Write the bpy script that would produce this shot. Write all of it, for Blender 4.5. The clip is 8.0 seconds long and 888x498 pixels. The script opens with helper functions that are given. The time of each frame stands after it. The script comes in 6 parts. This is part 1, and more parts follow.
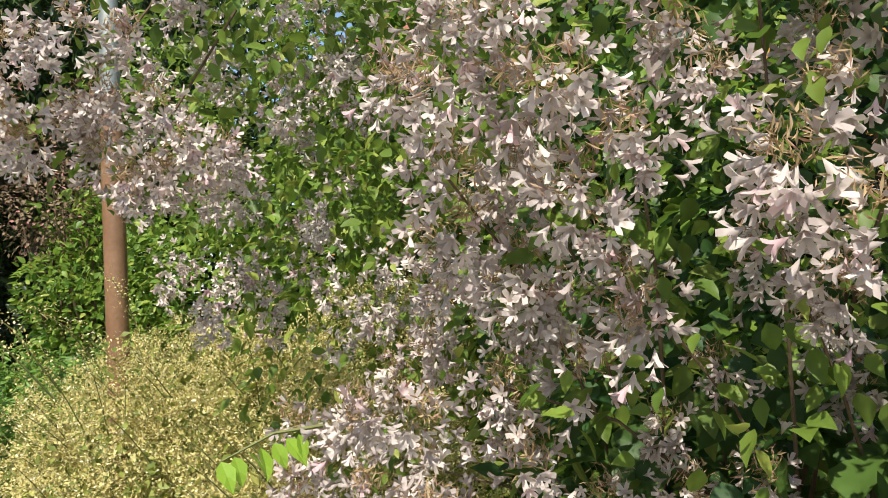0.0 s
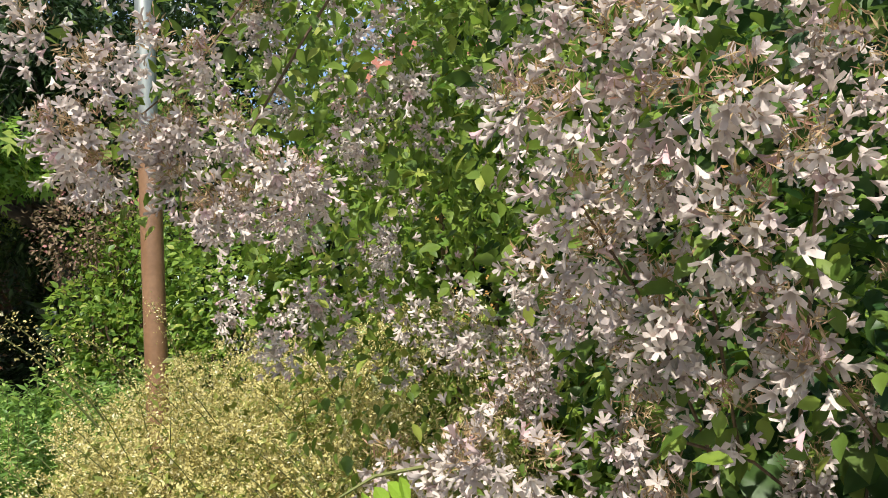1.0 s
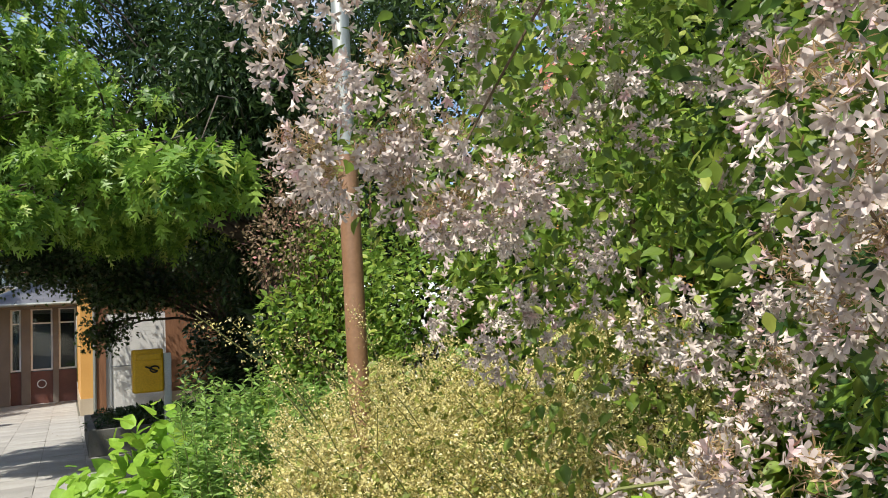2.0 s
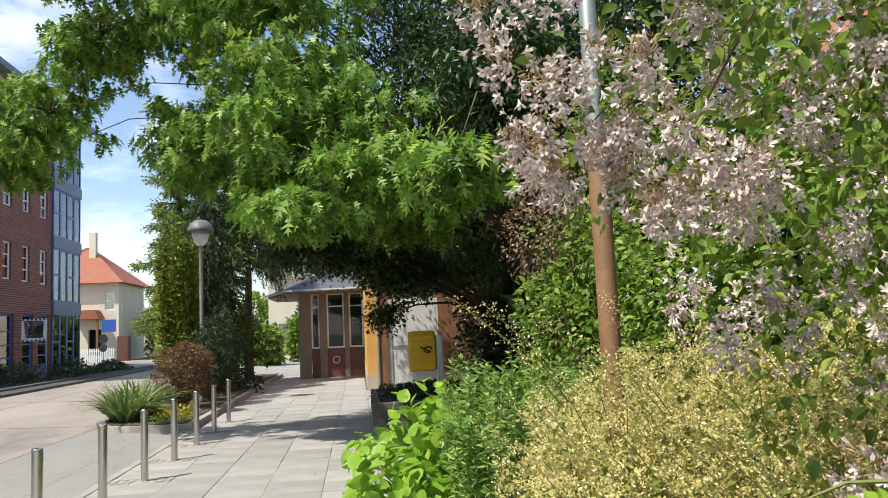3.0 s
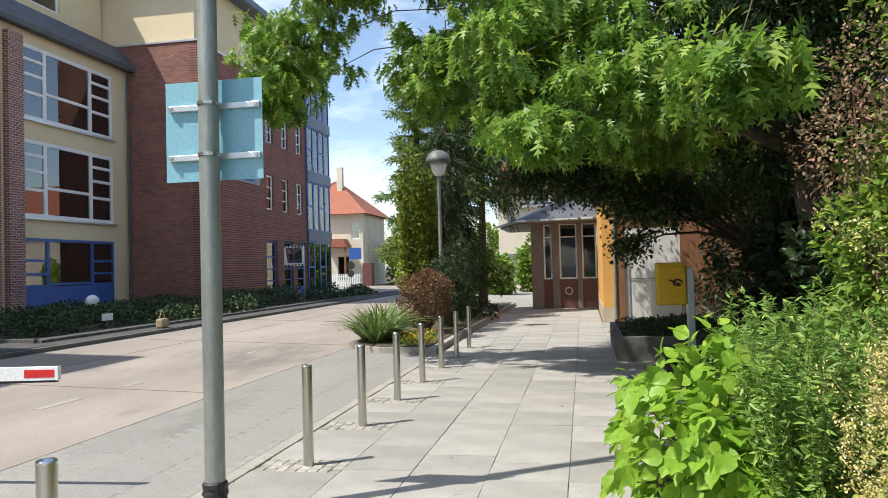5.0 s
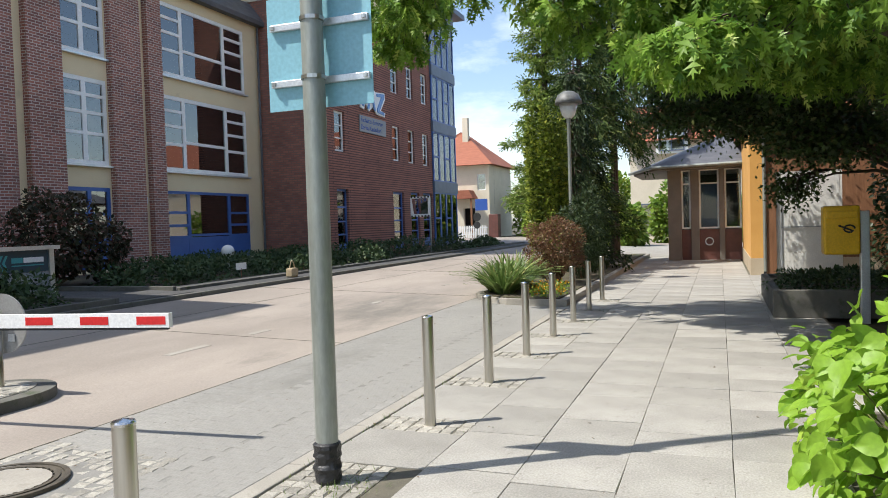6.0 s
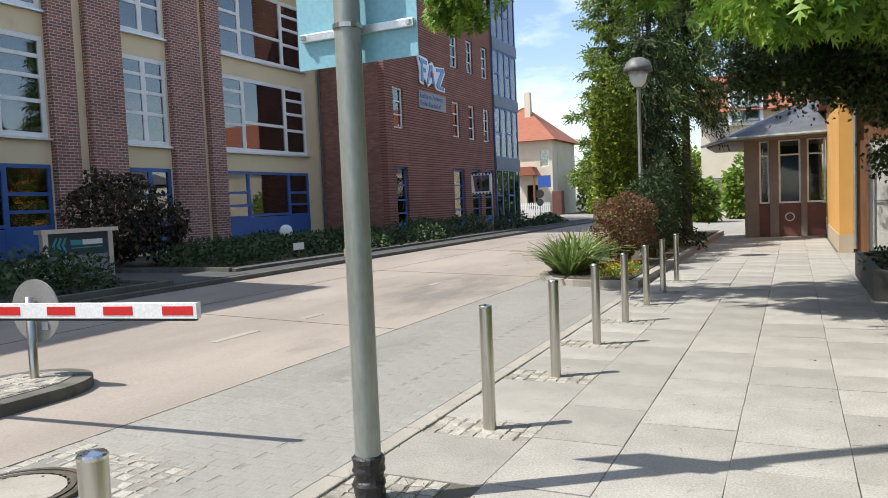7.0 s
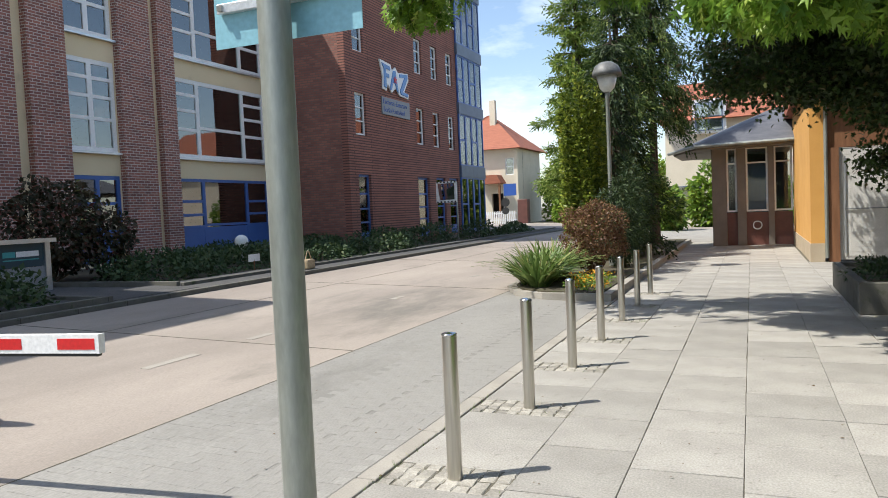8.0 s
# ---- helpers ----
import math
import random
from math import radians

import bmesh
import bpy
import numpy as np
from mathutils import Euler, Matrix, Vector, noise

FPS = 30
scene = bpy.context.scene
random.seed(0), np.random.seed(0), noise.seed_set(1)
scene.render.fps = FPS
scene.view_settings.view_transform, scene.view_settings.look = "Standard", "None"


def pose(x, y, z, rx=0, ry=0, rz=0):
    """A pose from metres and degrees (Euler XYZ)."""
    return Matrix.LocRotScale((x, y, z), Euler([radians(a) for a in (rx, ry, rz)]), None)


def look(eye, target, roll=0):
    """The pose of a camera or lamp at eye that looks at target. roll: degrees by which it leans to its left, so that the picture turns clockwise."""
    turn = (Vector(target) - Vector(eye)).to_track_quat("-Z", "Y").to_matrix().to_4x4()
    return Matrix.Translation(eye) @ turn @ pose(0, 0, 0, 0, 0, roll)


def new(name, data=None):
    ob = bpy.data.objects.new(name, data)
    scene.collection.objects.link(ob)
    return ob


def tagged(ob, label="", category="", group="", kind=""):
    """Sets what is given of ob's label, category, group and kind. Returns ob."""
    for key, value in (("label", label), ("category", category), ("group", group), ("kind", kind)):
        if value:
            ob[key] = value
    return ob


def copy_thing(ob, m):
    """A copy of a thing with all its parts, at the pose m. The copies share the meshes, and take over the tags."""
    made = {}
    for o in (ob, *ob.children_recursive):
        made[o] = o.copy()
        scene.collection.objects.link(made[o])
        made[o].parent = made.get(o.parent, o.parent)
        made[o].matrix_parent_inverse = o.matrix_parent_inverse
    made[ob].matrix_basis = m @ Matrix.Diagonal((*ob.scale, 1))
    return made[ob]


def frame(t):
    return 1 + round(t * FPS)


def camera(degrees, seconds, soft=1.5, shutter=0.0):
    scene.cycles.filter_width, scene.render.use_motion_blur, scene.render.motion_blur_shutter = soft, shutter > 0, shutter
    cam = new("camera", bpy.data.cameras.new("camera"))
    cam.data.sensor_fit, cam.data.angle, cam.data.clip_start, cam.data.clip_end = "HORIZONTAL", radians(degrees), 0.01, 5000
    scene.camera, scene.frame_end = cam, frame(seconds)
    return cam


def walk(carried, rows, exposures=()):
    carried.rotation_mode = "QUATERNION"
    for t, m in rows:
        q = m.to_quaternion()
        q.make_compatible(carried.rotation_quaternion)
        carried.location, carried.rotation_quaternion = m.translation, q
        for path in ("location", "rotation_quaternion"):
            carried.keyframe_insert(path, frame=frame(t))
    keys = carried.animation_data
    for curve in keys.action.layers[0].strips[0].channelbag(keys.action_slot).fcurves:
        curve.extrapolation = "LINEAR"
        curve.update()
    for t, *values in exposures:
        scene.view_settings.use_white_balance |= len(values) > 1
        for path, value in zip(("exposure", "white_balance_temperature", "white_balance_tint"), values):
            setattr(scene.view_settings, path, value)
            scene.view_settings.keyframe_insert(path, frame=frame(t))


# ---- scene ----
cam = camera(61.8, 8.0, soft=0.9)
PATH = [
    (0, (-0.096, 0.214, 1.712), (1.235, 1.703, 1.824), -3.2),
    (0.5, (-0.107, 0.27, 1.728), (1.222, 1.759, 1.864), -3.5),
    (1, (-0.14, 0.328, 1.734), (1.156, 1.843, 1.898), -3.8),
    (1.5, (-0.16, 0.363, 1.74), (1.033, 1.957, 1.928), -4.1),
    (2, (-0.191, 0.38, 1.74), (0.716, 2.15, 1.95), -3.7),
    (2.2, (-0.189, 0.385, 1.744), (0.575, 2.221, 1.959), -3.6),
    (3.3, (-0.153, 0.261, 1.726), (-0.064, 2.248, 1.931), -2.4),
    (3.5, (-0.162, 0.252, 1.723), (-0.154, 2.242, 1.917), -2.3),
    (4, (-0.185, 0.376, 1.719), (-0.327, 2.365, 1.873), -2.1),
    (4.5, (-0.32, 0.603, 1.714), (-0.57, 2.584, 1.82), -1.8),
    (5.8, (-0.603, 1.346, 1.655), (-1.224, 3.247, 1.611), -1.6),
    (6, (-0.659, 1.554, 1.615), (-1.356, 3.427, 1.548), -1.8),
    (6.5, (-0.796, 1.894, 1.617), (-1.62, 3.713, 1.509), -2.2),
    (7, (-0.904, 2.26, 1.602), (-1.757, 4.065, 1.482), -2.4),
    (7.5, (-1.031, 2.629, 1.59), (-1.849, 4.451, 1.477), -2.5),
    (8, (-1.188, 3.001, 1.608), (-1.956, 4.845, 1.507), -2.5),
]
walk(cam, [(t, look(eye, target, roll)) for t, eye, target, roll in PATH])

# ---- world, sun, exposure ----
SUN = Vector((-0.83, -0.56, 1.57)).normalized()
scene.view_settings.exposure = 0.58
world = bpy.data.worlds.new("sky")
scene.world = world
world.use_nodes = True
wn, wl = world.node_tree.nodes, world.node_tree.links
sky = wn.new("ShaderNodeTexSky")
sky.sky_type, sky.sun_disc = "NISHITA", False
sky.sun_elevation, sky.sun_rotation = radians(57.5), radians(236)
cloud_at = wn.new("ShaderNodeTexCoord")
cloud_map = wn.new("ShaderNodeMapping")
cloud_map.inputs["Scale"].default_value = (1.0, 1.0, 2.6)
cloud = wn.new("ShaderNodeTexNoise")
cloud.inputs["Scale"].default_value, cloud.inputs["Detail"].default_value = 2.6, 7.0
cloud.inputs["Roughness"].default_value = 0.62
cloud_ramp = wn.new("ShaderNodeValToRGB")
cloud_ramp.color_ramp.elements[0].position, cloud_ramp.color_ramp.elements[1].position = 0.50, 0.80
cloud_mix = wn.new("ShaderNodeMix")
cloud_mix.data_type = "RGBA"
cloud_mix.inputs["B"].default_value = (8.0, 8.3, 8.7, 1)
wl.new(cloud_at.outputs["Generated"], cloud_map.inputs["Vector"])
wl.new(cloud_map.outputs["Vector"], cloud.inputs["Vector"])
wl.new(cloud.outputs["Fac"], cloud_ramp.inputs["Fac"])
wl.new(cloud_ramp.outputs["Color"], cloud_mix.inputs["Factor"])
wl.new(sky.outputs["Color"], cloud_mix.inputs["A"])
wl.new(cloud_mix.outputs["Result"], wn["Background"].inputs["Color"])
wn["Background"].inputs["Strength"].default_value = 0.145
lamp = bpy.data.lights.new("sun", "SUN")
lamp.energy, lamp.angle, lamp.color = 4.3, radians(0.53), (1.0, 0.955, 0.88)
sun = new("sun", lamp)
sun.matrix_world = look(SUN * 60, (0, 0, 0))


# ---- materials ----
def mat(name, a, b=None, rough=0.7, scale=3.0, fine=60.0, bump=0.15, metal=0.0, grain=0.12, spots=None, pieces=0.0, stretch=(1, 1, 1), spec=0.5):
    """A painted, mineral or metal surface: two tones in broad patches, fine grain, relief; pieces: how far single pieces differ."""
    m = bpy.data.materials.new(name)
    m.use_nodes = True
    n, l = m.node_tree.nodes, m.node_tree.links
    p = n["Principled BSDF"]
    at = n.new("ShaderNodeTexCoord")
    mp = n.new("ShaderNodeMapping")
    mp.inputs["Scale"].default_value = stretch
    l.new(at.outputs["Object"], mp.inputs["Vector"])
    big = n.new("ShaderNodeTexNoise")
    big.inputs["Scale"].default_value, big.inputs["Detail"].default_value, big.inputs["Roughness"].default_value = scale, 5, 0.6
    small = n.new("ShaderNodeTexNoise")
    small.inputs["Scale"].default_value, small.inputs["Detail"].default_value = fine, 4
    for t in (big, small):
        l.new(mp.outputs["Vector"], t.inputs["Vector"])
    ramp = n.new("ShaderNodeValToRGB")
    ramp.color_ramp.elements[0].position, ramp.color_ramp.elements[1].position = 0.32, 0.68
    ramp.color_ramp.elements[0].color, ramp.color_ramp.elements[1].color = (*a, 1), (*(b or a), 1)
    l.new(big.outputs["Fac"], ramp.inputs["Fac"])
    hsv = n.new("ShaderNodeHueSaturation")
    l.new(ramp.outputs["Color"], hsv.inputs["Color"])
    val = n.new("ShaderNodeMapRange")
    val.inputs["From Min"].default_value, val.inputs["From Max"].default_value = 0.25, 0.75
    val.inputs["To Min"].default_value, val.inputs["To Max"].default_value = 1 - grain, 1 + grain
    l.new(small.outputs["Fac"], val.inputs["Value"])
    out = val.outputs["Result"]
    if pieces:
        info = n.new("ShaderNodeObjectInfo")
        pr = n.new("ShaderNodeMapRange")
        pr.inputs["To Min"].default_value, pr.inputs["To Max"].default_value = 1 - pieces, 1 + pieces
        l.new(info.outputs["Random"], pr.inputs["Value"])
        mul = n.new("ShaderNodeMath")
        mul.operation = "MULTIPLY"
        l.new(out, mul.inputs[0]), l.new(pr.outputs["Result"], mul.inputs[1])
        out = mul.outputs["Value"]
    l.new(out, hsv.inputs["Value"])
    color = hsv.outputs["Color"]
    if spots:
        sp = n.new("ShaderNodeTexNoise")
        sp.inputs["Scale"].default_value, sp.inputs["Detail"].default_value, sp.inputs["Roughness"].default_value = spots[1], 8, 0.7
        l.new(mp.outputs["Vector"], sp.inputs["Vector"])
        sr = n.new("ShaderNodeValToRGB")
        sr.color_ramp.elements[0].position, sr.color_ramp.elements[1].position = spots[2], spots[2] + 0.12
        l.new(sp.outputs["Fac"], sr.inputs["Fac"])
        mx = n.new("ShaderNodeMix")
        mx.data_type = "RGBA"
        mx.inputs["B"].default_value = (*spots[0], 1)
        l.new(sr.outputs["Color"], mx.inputs["Factor"]), l.new(color, mx.inputs["A"])
        color = mx.outputs["Result"]
    l.new(color, p.inputs["Base Color"])
    p.inputs["Roughness"].default_value, p.inputs["Metallic"].default_value = rough, metal
    p.inputs["Specular IOR Level"].default_value = spec
    if bump:
        bp = n.new("ShaderNodeBump")
        bp.inputs["Strength"].default_value, bp.inputs["Distance"].default_value = bump, 0.01
        l.new(small.outputs["Fac"], bp.inputs["Height"])
        l.new(bp.outputs["Normal"], p.inputs["Normal"])
    return m


def brick_mat(name, a, b, mortar, length=0.25, height=0.083, joint=0.010):
    """Brickwork on upright walls that run along x or y."""
    m = bpy.data.materials.new(name)
    m.use_nodes = True
    n, l = m.node_tree.nodes, m.node_tree.links
    p = n["Principled BSDF"]
    at = n.new("ShaderNodeTexCoord")
    sep = n.new("ShaderNodeSeparateXYZ")
    l.new(at.outputs["Object"], sep.inputs["Vector"])
    add = n.new("ShaderNodeMath")
    l.new(sep.outputs["X"], add.inputs[0]), l.new(sep.outputs["Y"], add.inputs[1])
    com = n.new("ShaderNodeCombineXYZ")
    l.new(add.outputs["Value"], com.inputs["X"]), l.new(sep.outputs["Z"], com.inputs["Y"])
    br = n.new("ShaderNodeTexBrick")
    br.inputs["Scale"].default_value = 1.0
    br.inputs["Brick Width"].default_value, br.inputs["Row Height"].default_value = length, height
    br.inputs["Mortar Size"].default_value, br.inputs["Mortar Smooth"].default_value = joint, 0.2
    br.inputs["Color1"].default_value, br.inputs["Color2"].default_value, br.inputs["Mortar"].default_value = (*a, 1), (*b, 1), (*mortar, 1)
    l.new(com.outputs["Vector"], br.inputs["Vector"])
    nz = n.new("ShaderNodeTexNoise")
    nz.inputs["Scale"].default_value, nz.inputs["Detail"].default_value = 0.9, 8
    l.new(at.outputs["Object"], nz.inputs["Vector"])
    mr = n.new("ShaderNodeMapRange")
    mr.inputs["To Min"].default_value, mr.inputs["To Max"].default_value = 0.65, 1.35
    l.new(nz.outputs["Fac"], mr.inputs["Value"])
    hsv = n.new("ShaderNodeHueSaturation")
    l.new(br.outputs["Color"], hsv.inputs["Color"]), l.new(mr.outputs["Result"], hsv.inputs["Value"])
    l.new(hsv.outputs["Color"], p.inputs["Base Color"])
    p.inputs["Roughness"].default_value = 0.85
    bp = n.new("ShaderNodeBump")
    bp.inputs["Strength"].default_value, bp.inputs["Distance"].default_value = 0.6, 0.012
    bp.invert = True
    l.new(br.outputs["Fac"], bp.inputs["Height"])
    l.new(bp.outputs["Normal"], p.inputs["Normal"])
    return m


def leaf_mat(name, a, b, c=None, through_light=0.35, rough=0.45):
    """Leaves or petals: each piece its own tone between a and b (a few c), some light passes through."""
    m = bpy.data.materials.new(name)
    m.use_nodes = True
    n, l = m.node_tree.nodes, m.node_tree.links
    p, out = n["Principled BSDF"], n["Material Output"]
    geo = n.new("ShaderNodeNewGeometry")
    ramp = n.new("ShaderNodeValToRGB")
    e = ramp.color_ramp.elements
    e[0].position, e[0].color = 0.0, (*a, 1)
    e[1].position, e[1].color = 0.86, (*b, 1)
    if c:
        x = e.new(0.95)
        x.color = (*c, 1)
    l.new(geo.outputs["Random Per Island"], ramp.inputs["Fac"])
    at = n.new("ShaderNodeTexCoord")
    nz = n.new("ShaderNodeTexNoise")
    nz.inputs["Scale"].default_value, nz.inputs["Detail"].default_value = 45, 3
    l.new(at.outputs["Object"], nz.inputs["Vector"])
    mr = n.new("ShaderNodeMapRange")
    mr.inputs["To Min"].default_value, mr.inputs["To Max"].default_value = 0.7, 1.3
    l.new(nz.outputs["Fac"], mr.inputs["Value"])
    hsv = n.new("ShaderNodeHueSaturation")
    l.new(ramp.outputs["Color"], hsv.inputs["Color"]), l.new(mr.outputs["Result"], hsv.inputs["Value"])
    l.new(hsv.outputs["Color"], p.inputs["Base Color"])
    p.inputs["Roughness"].default_value = rough
    p.inputs["Specular IOR Level"].default_value = 0.35
    tr = n.new("ShaderNodeBsdfTranslucent")
    l.new(hsv.outputs["Color"], tr.inputs["Color"])
    mix = n.new("ShaderNodeMixShader")
    mix.inputs["Fac"].default_value = through_light
    l.new(p.outputs["BSDF"], mix.inputs[1]), l.new(tr.outputs["BSDF"], mix.inputs[2])
    l.new(mix.outputs["Shader"], out.inputs["Surface"])
    return m


def glass_mat(name, tint=(0.75, 0.8, 0.82), gloss=0.02, ior=2.9):
    """A thin pane: clear straight through, mirror by Fresnel."""
    m = bpy.data.materials.new(name)
    m.use_nodes = True
    n, l = m.node_tree.nodes, m.node_tree.links
    clear, shiny, mix, fr = n.new("ShaderNodeBsdfTransparent"), n.new("ShaderNodeBsdfGlossy"), n.new("ShaderNodeMixShader"), n.new("ShaderNodeFresnel")
    clear.inputs["Color"].default_value = (*tint, 1)
    shiny.inputs["Roughness"].default_value = gloss
    fr.inputs["IOR"].default_value = ior
    wave = n.new("ShaderNodeTexNoise")
    wave.inputs["Scale"].default_value = 0.8
    bp = n.new("ShaderNodeBump")
    bp.inputs["Strength"].default_value, bp.inputs["Distance"].default_value = 0.05, 0.05
    l.new(wave.outputs["Fac"], bp.inputs["Height"]), l.new(bp.outputs["Normal"], shiny.inputs["Normal"])
    l.new(fr.outputs["Fac"], mix.inputs["Fac"])
    l.new(clear.outputs["BSDF"], mix.inputs[1]), l.new(shiny.outputs["BSDF"], mix.inputs[2])
    l.new(mix.outputs["Shader"], n["Material Output"].inputs["Surface"])
    return m


M_SOIL = mat("soil", (0.05, 0.042, 0.03), (0.10, 0.085, 0.05), 0.95, 1.5, 40, 0.6, spots=((0.06, 0.09, 0.025), 3.0, 0.55))
M_ROAD = mat("concrete road", (0.235, 0.203, 0.174), (0.352, 0.306, 0.262), 0.85, 0.5, 90, 0.3, grain=0.16, spots=((0.175, 0.16, 0.138), 0.35, 0.54), stretch=(1, 0.35, 1))
M_PAVER = mat("grey pavers", (0.22, 0.213, 0.195), (0.29, 0.28, 0.255), 0.9, 0.6, 60, 0.4, pieces=0.02, grain=0.16, spots=((0.20, 0.193, 0.175), 0.5, 0.52), stretch=(1, 0.4, 1))
M_SLAB = mat("pavement slabs", (0.265, 0.252, 0.225), (0.355, 0.34, 0.305), 0.88, 1.6, 70, 0.4, grain=0.24, pieces=0.12, spots=((0.185, 0.173, 0.147), 9, 0.595))
M_JOINT = mat("joint sand", (0.085, 0.078, 0.058), (0.15, 0.135, 0.10), 0.95, 4, 80, 0.4, spots=((0.07, 0.09, 0.03), 5, 0.6))
M_ASPHALT = mat("dark asphalt", (0.055, 0.055, 0.055), (0.085, 0.083, 0.08), 0.9, 2, 120, 0.4, grain=0.25)
M_OLDKERB = mat("mossy old kerb", (0.085, 0.083, 0.073), (0.14, 0.135, 0.115), 0.9, 2, 80, 0.4, spots=((0.05, 0.065, 0.03), 3, 0.55))
M_LANEBED = mat("lane joint sand", (0.19, 0.184, 0.168), (0.25, 0.242, 0.22), 0.95, 3, 80, 0.3)
M_TAR = mat("patched slab", (0.15, 0.145, 0.13), (0.23, 0.22, 0.19), 0.9, 8, 150, 0.6, grain=0.35)
M_COBBLE = mat("granite setts", (0.25, 0.235, 0.20), (0.36, 0.34, 0.295), 0.85, 9, 60, 0.6, pieces=0.25, grain=0.25, spots=((0.13, 0.14, 0.07), 14, 0.6))
M_KERB = mat("kerb concrete", (0.27, 0.25, 0.215), (0.36, 0.335, 0.29), 0.9, 2, 80, 0.3, spots=((0.24, 0.22, 0.18), 3, 0.58))
M_STEEL = mat("brushed steel", (0.46, 0.44, 0.40), (0.58, 0.56, 0.51), 0.28, 3, 60, 0.04, metal=1.0, stretch=(1, 1, 0.05))
M_STEEL_TOP = mat("steel cap", (0.62, 0.62, 0.60), (0.7, 0.7, 0.68), 0.18, 3, 60, 0.02, metal=1.0)
M_GALV = mat("galvanised steel", (0.25, 0.27, 0.245), (0.36, 0.38, 0.345), 0.5, 5, 50, 0.08, metal=0.55, stretch=(1, 1, 0.25), spots=((0.24, 0.235, 0.17), 6, 0.62))
M_BITUMEN = mat("bitumen wrap", (0.010, 0.010, 0.011), (0.03, 0.03, 0.032), 0.42, 18, 40, 0.9)
M_BLUEPLATE = mat("pale blue plate", (0.20, 0.42, 0.50), (0.23, 0.46, 0.54), 0.45, 2, 40, 0.03)
M_ALU = mat("aluminium", (0.62, 0.64, 0.65), (0.7, 0.72, 0.73), 0.38, 4, 60, 0.05, metal=0.8)
M_BROWNPOLE = mat("brown painted pole", (0.20, 0.105, 0.05), (0.26, 0.145, 0.075), 0.5, 6, 60, 0.1)
M_WHITE = mat("white paint", (0.80, 0.80, 0.785), (0.86, 0.86, 0.845), 0.45, 2, 50, 0.04)
M_RED = mat("signal red", (0.60, 0.018, 0.02), (0.66, 0.025, 0.025), 0.4, 3, 50, 0.03)
M_BLACK = mat("black rubber", (0.012, 0.012, 0.012), (0.025, 0.025, 0.025), 0.6)
M_IRON = mat("cast iron", (0.085, 0.075, 0.06), (0.15, 0.13, 0.10), 0.6, 10, 80, 0.4, metal=0.6)
M_BRICK_RED = brick_mat("dark red brick", (0.36, 0.142, 0.106), (0.20, 0.088, 0.074), (0.55, 0.48, 0.43), 0.25, 0.083, 0.0105)
M_BRICK_FAR = brick_mat("red brick", (0.36, 0.150, 0.106), (0.28, 0.118, 0.088), (0.11, 0.056, 0.046), 3.0, 0.108, 0.024)
M_BRICK_SIDE = brick_mat("side wall brick", (0.36, 0.150, 0.106), (0.23, 0.098, 0.074), (0.20, 0.125, 0.10), 0.26, 0.095, 0.016)
M_BRICK_DADO = mat("dado tiles", (0.115, 0.047, 0.037), (0.16, 0.062, 0.048), 0.5, 3, 30, 0.1)
M_BEIGE = mat("beige render", (0.74, 0.61, 0.39), (0.79, 0.66, 0.44), 0.9, 0.7, 90, 0.25, spots=((0.62, 0.51, 0.33), 0.6, 0.62))
M_BLUE = mat("blue joinery", (0.045, 0.115, 0.36), (0.055, 0.14, 0.41), 0.4, 2, 40, 0.03)
M_BLUEGREY = mat("blue grey metal", (0.085, 0.12, 0.18), (0.12, 0.16, 0.23), 0.45, 2, 40, 0.03)
M_ROOFGREY = mat("slate grey roofing", (0.07, 0.075, 0.085), (0.12, 0.125, 0.14), 0.6, 2, 30, 0.3, stretch=(1, 1, 4))
# The dimness of unlit rooms is put into this base colour.
M_ROOM = mat("interior coloured dark as unlit", (0.030, 0.028, 0.026), (0.07, 0.062, 0.05), 0.9, 0.6, 8, 0.0)
M_CURTAIN = mat("pale blind", (0.30, 0.28, 0.23), (0.42, 0.39, 0.33), 0.9, 0.8, 20, 0.1, stretch=(4, 4, 1))
M_PANE = glass_mat("window pane")
M_PANE_CLEAR = glass_mat("clear pane", ior=1.55)
M_CREAM = mat("cream render", (0.62, 0.56, 0.43), (0.70, 0.63, 0.50), 0.9, 0.8, 60, 0.15)
M_TILE = mat("orange roof tiles", (0.25, 0.082, 0.045), (0.34, 0.118, 0.066), 0.8, 2, 14, 0.7, stretch=(1, 1, 5))
M_ORANGE = mat("orange yellow render", (0.58, 0.30, 0.075), (0.66, 0.36, 0.10), 0.9, 0.8, 90, 0.2)
M_PLINTH = mat("plinth render", (0.40, 0.32, 0.22), (0.48, 0.40, 0.29), 0.9, 2, 60, 0.3)
M_DOORWHITE = mat("white boarded door", (0.56, 0.55, 0.51), (0.64, 0.63, 0.59), 0.6, 2, 40, 0.1)
M_BROWNWOOD = mat("brown stained timber", (0.16, 0.07, 0.03), (0.24, 0.11, 0.05), 0.7, 3, 40, 0.3, stretch=(6, 6, 0.6))
M_TAUPE = mat("taupe columns", (0.19, 0.165, 0.14), (0.235, 0.205, 0.175), 0.8, 2, 50, 0.15)
M_YELLOW = mat("yellow enamel", (0.72, 0.42, 0.012), (0.78, 0.47, 0.02), 0.35, 3, 40, 0.03)
M_TEAL = mat("dark teal panel", (0.012, 0.045, 0.065), (0.016, 0.055, 0.078), 0.35, 2, 40, 0.02)
M_GREYPANEL = mat("grey panel", (0.22, 0.235, 0.245), (0.26, 0.275, 0.285), 0.45, 2, 40, 0.02)
M_SIGNBLUE = mat("sign blue", (0.03, 0.09, 0.34), (0.035, 0.10, 0.37), 0.4, 2, 40, 0.02)
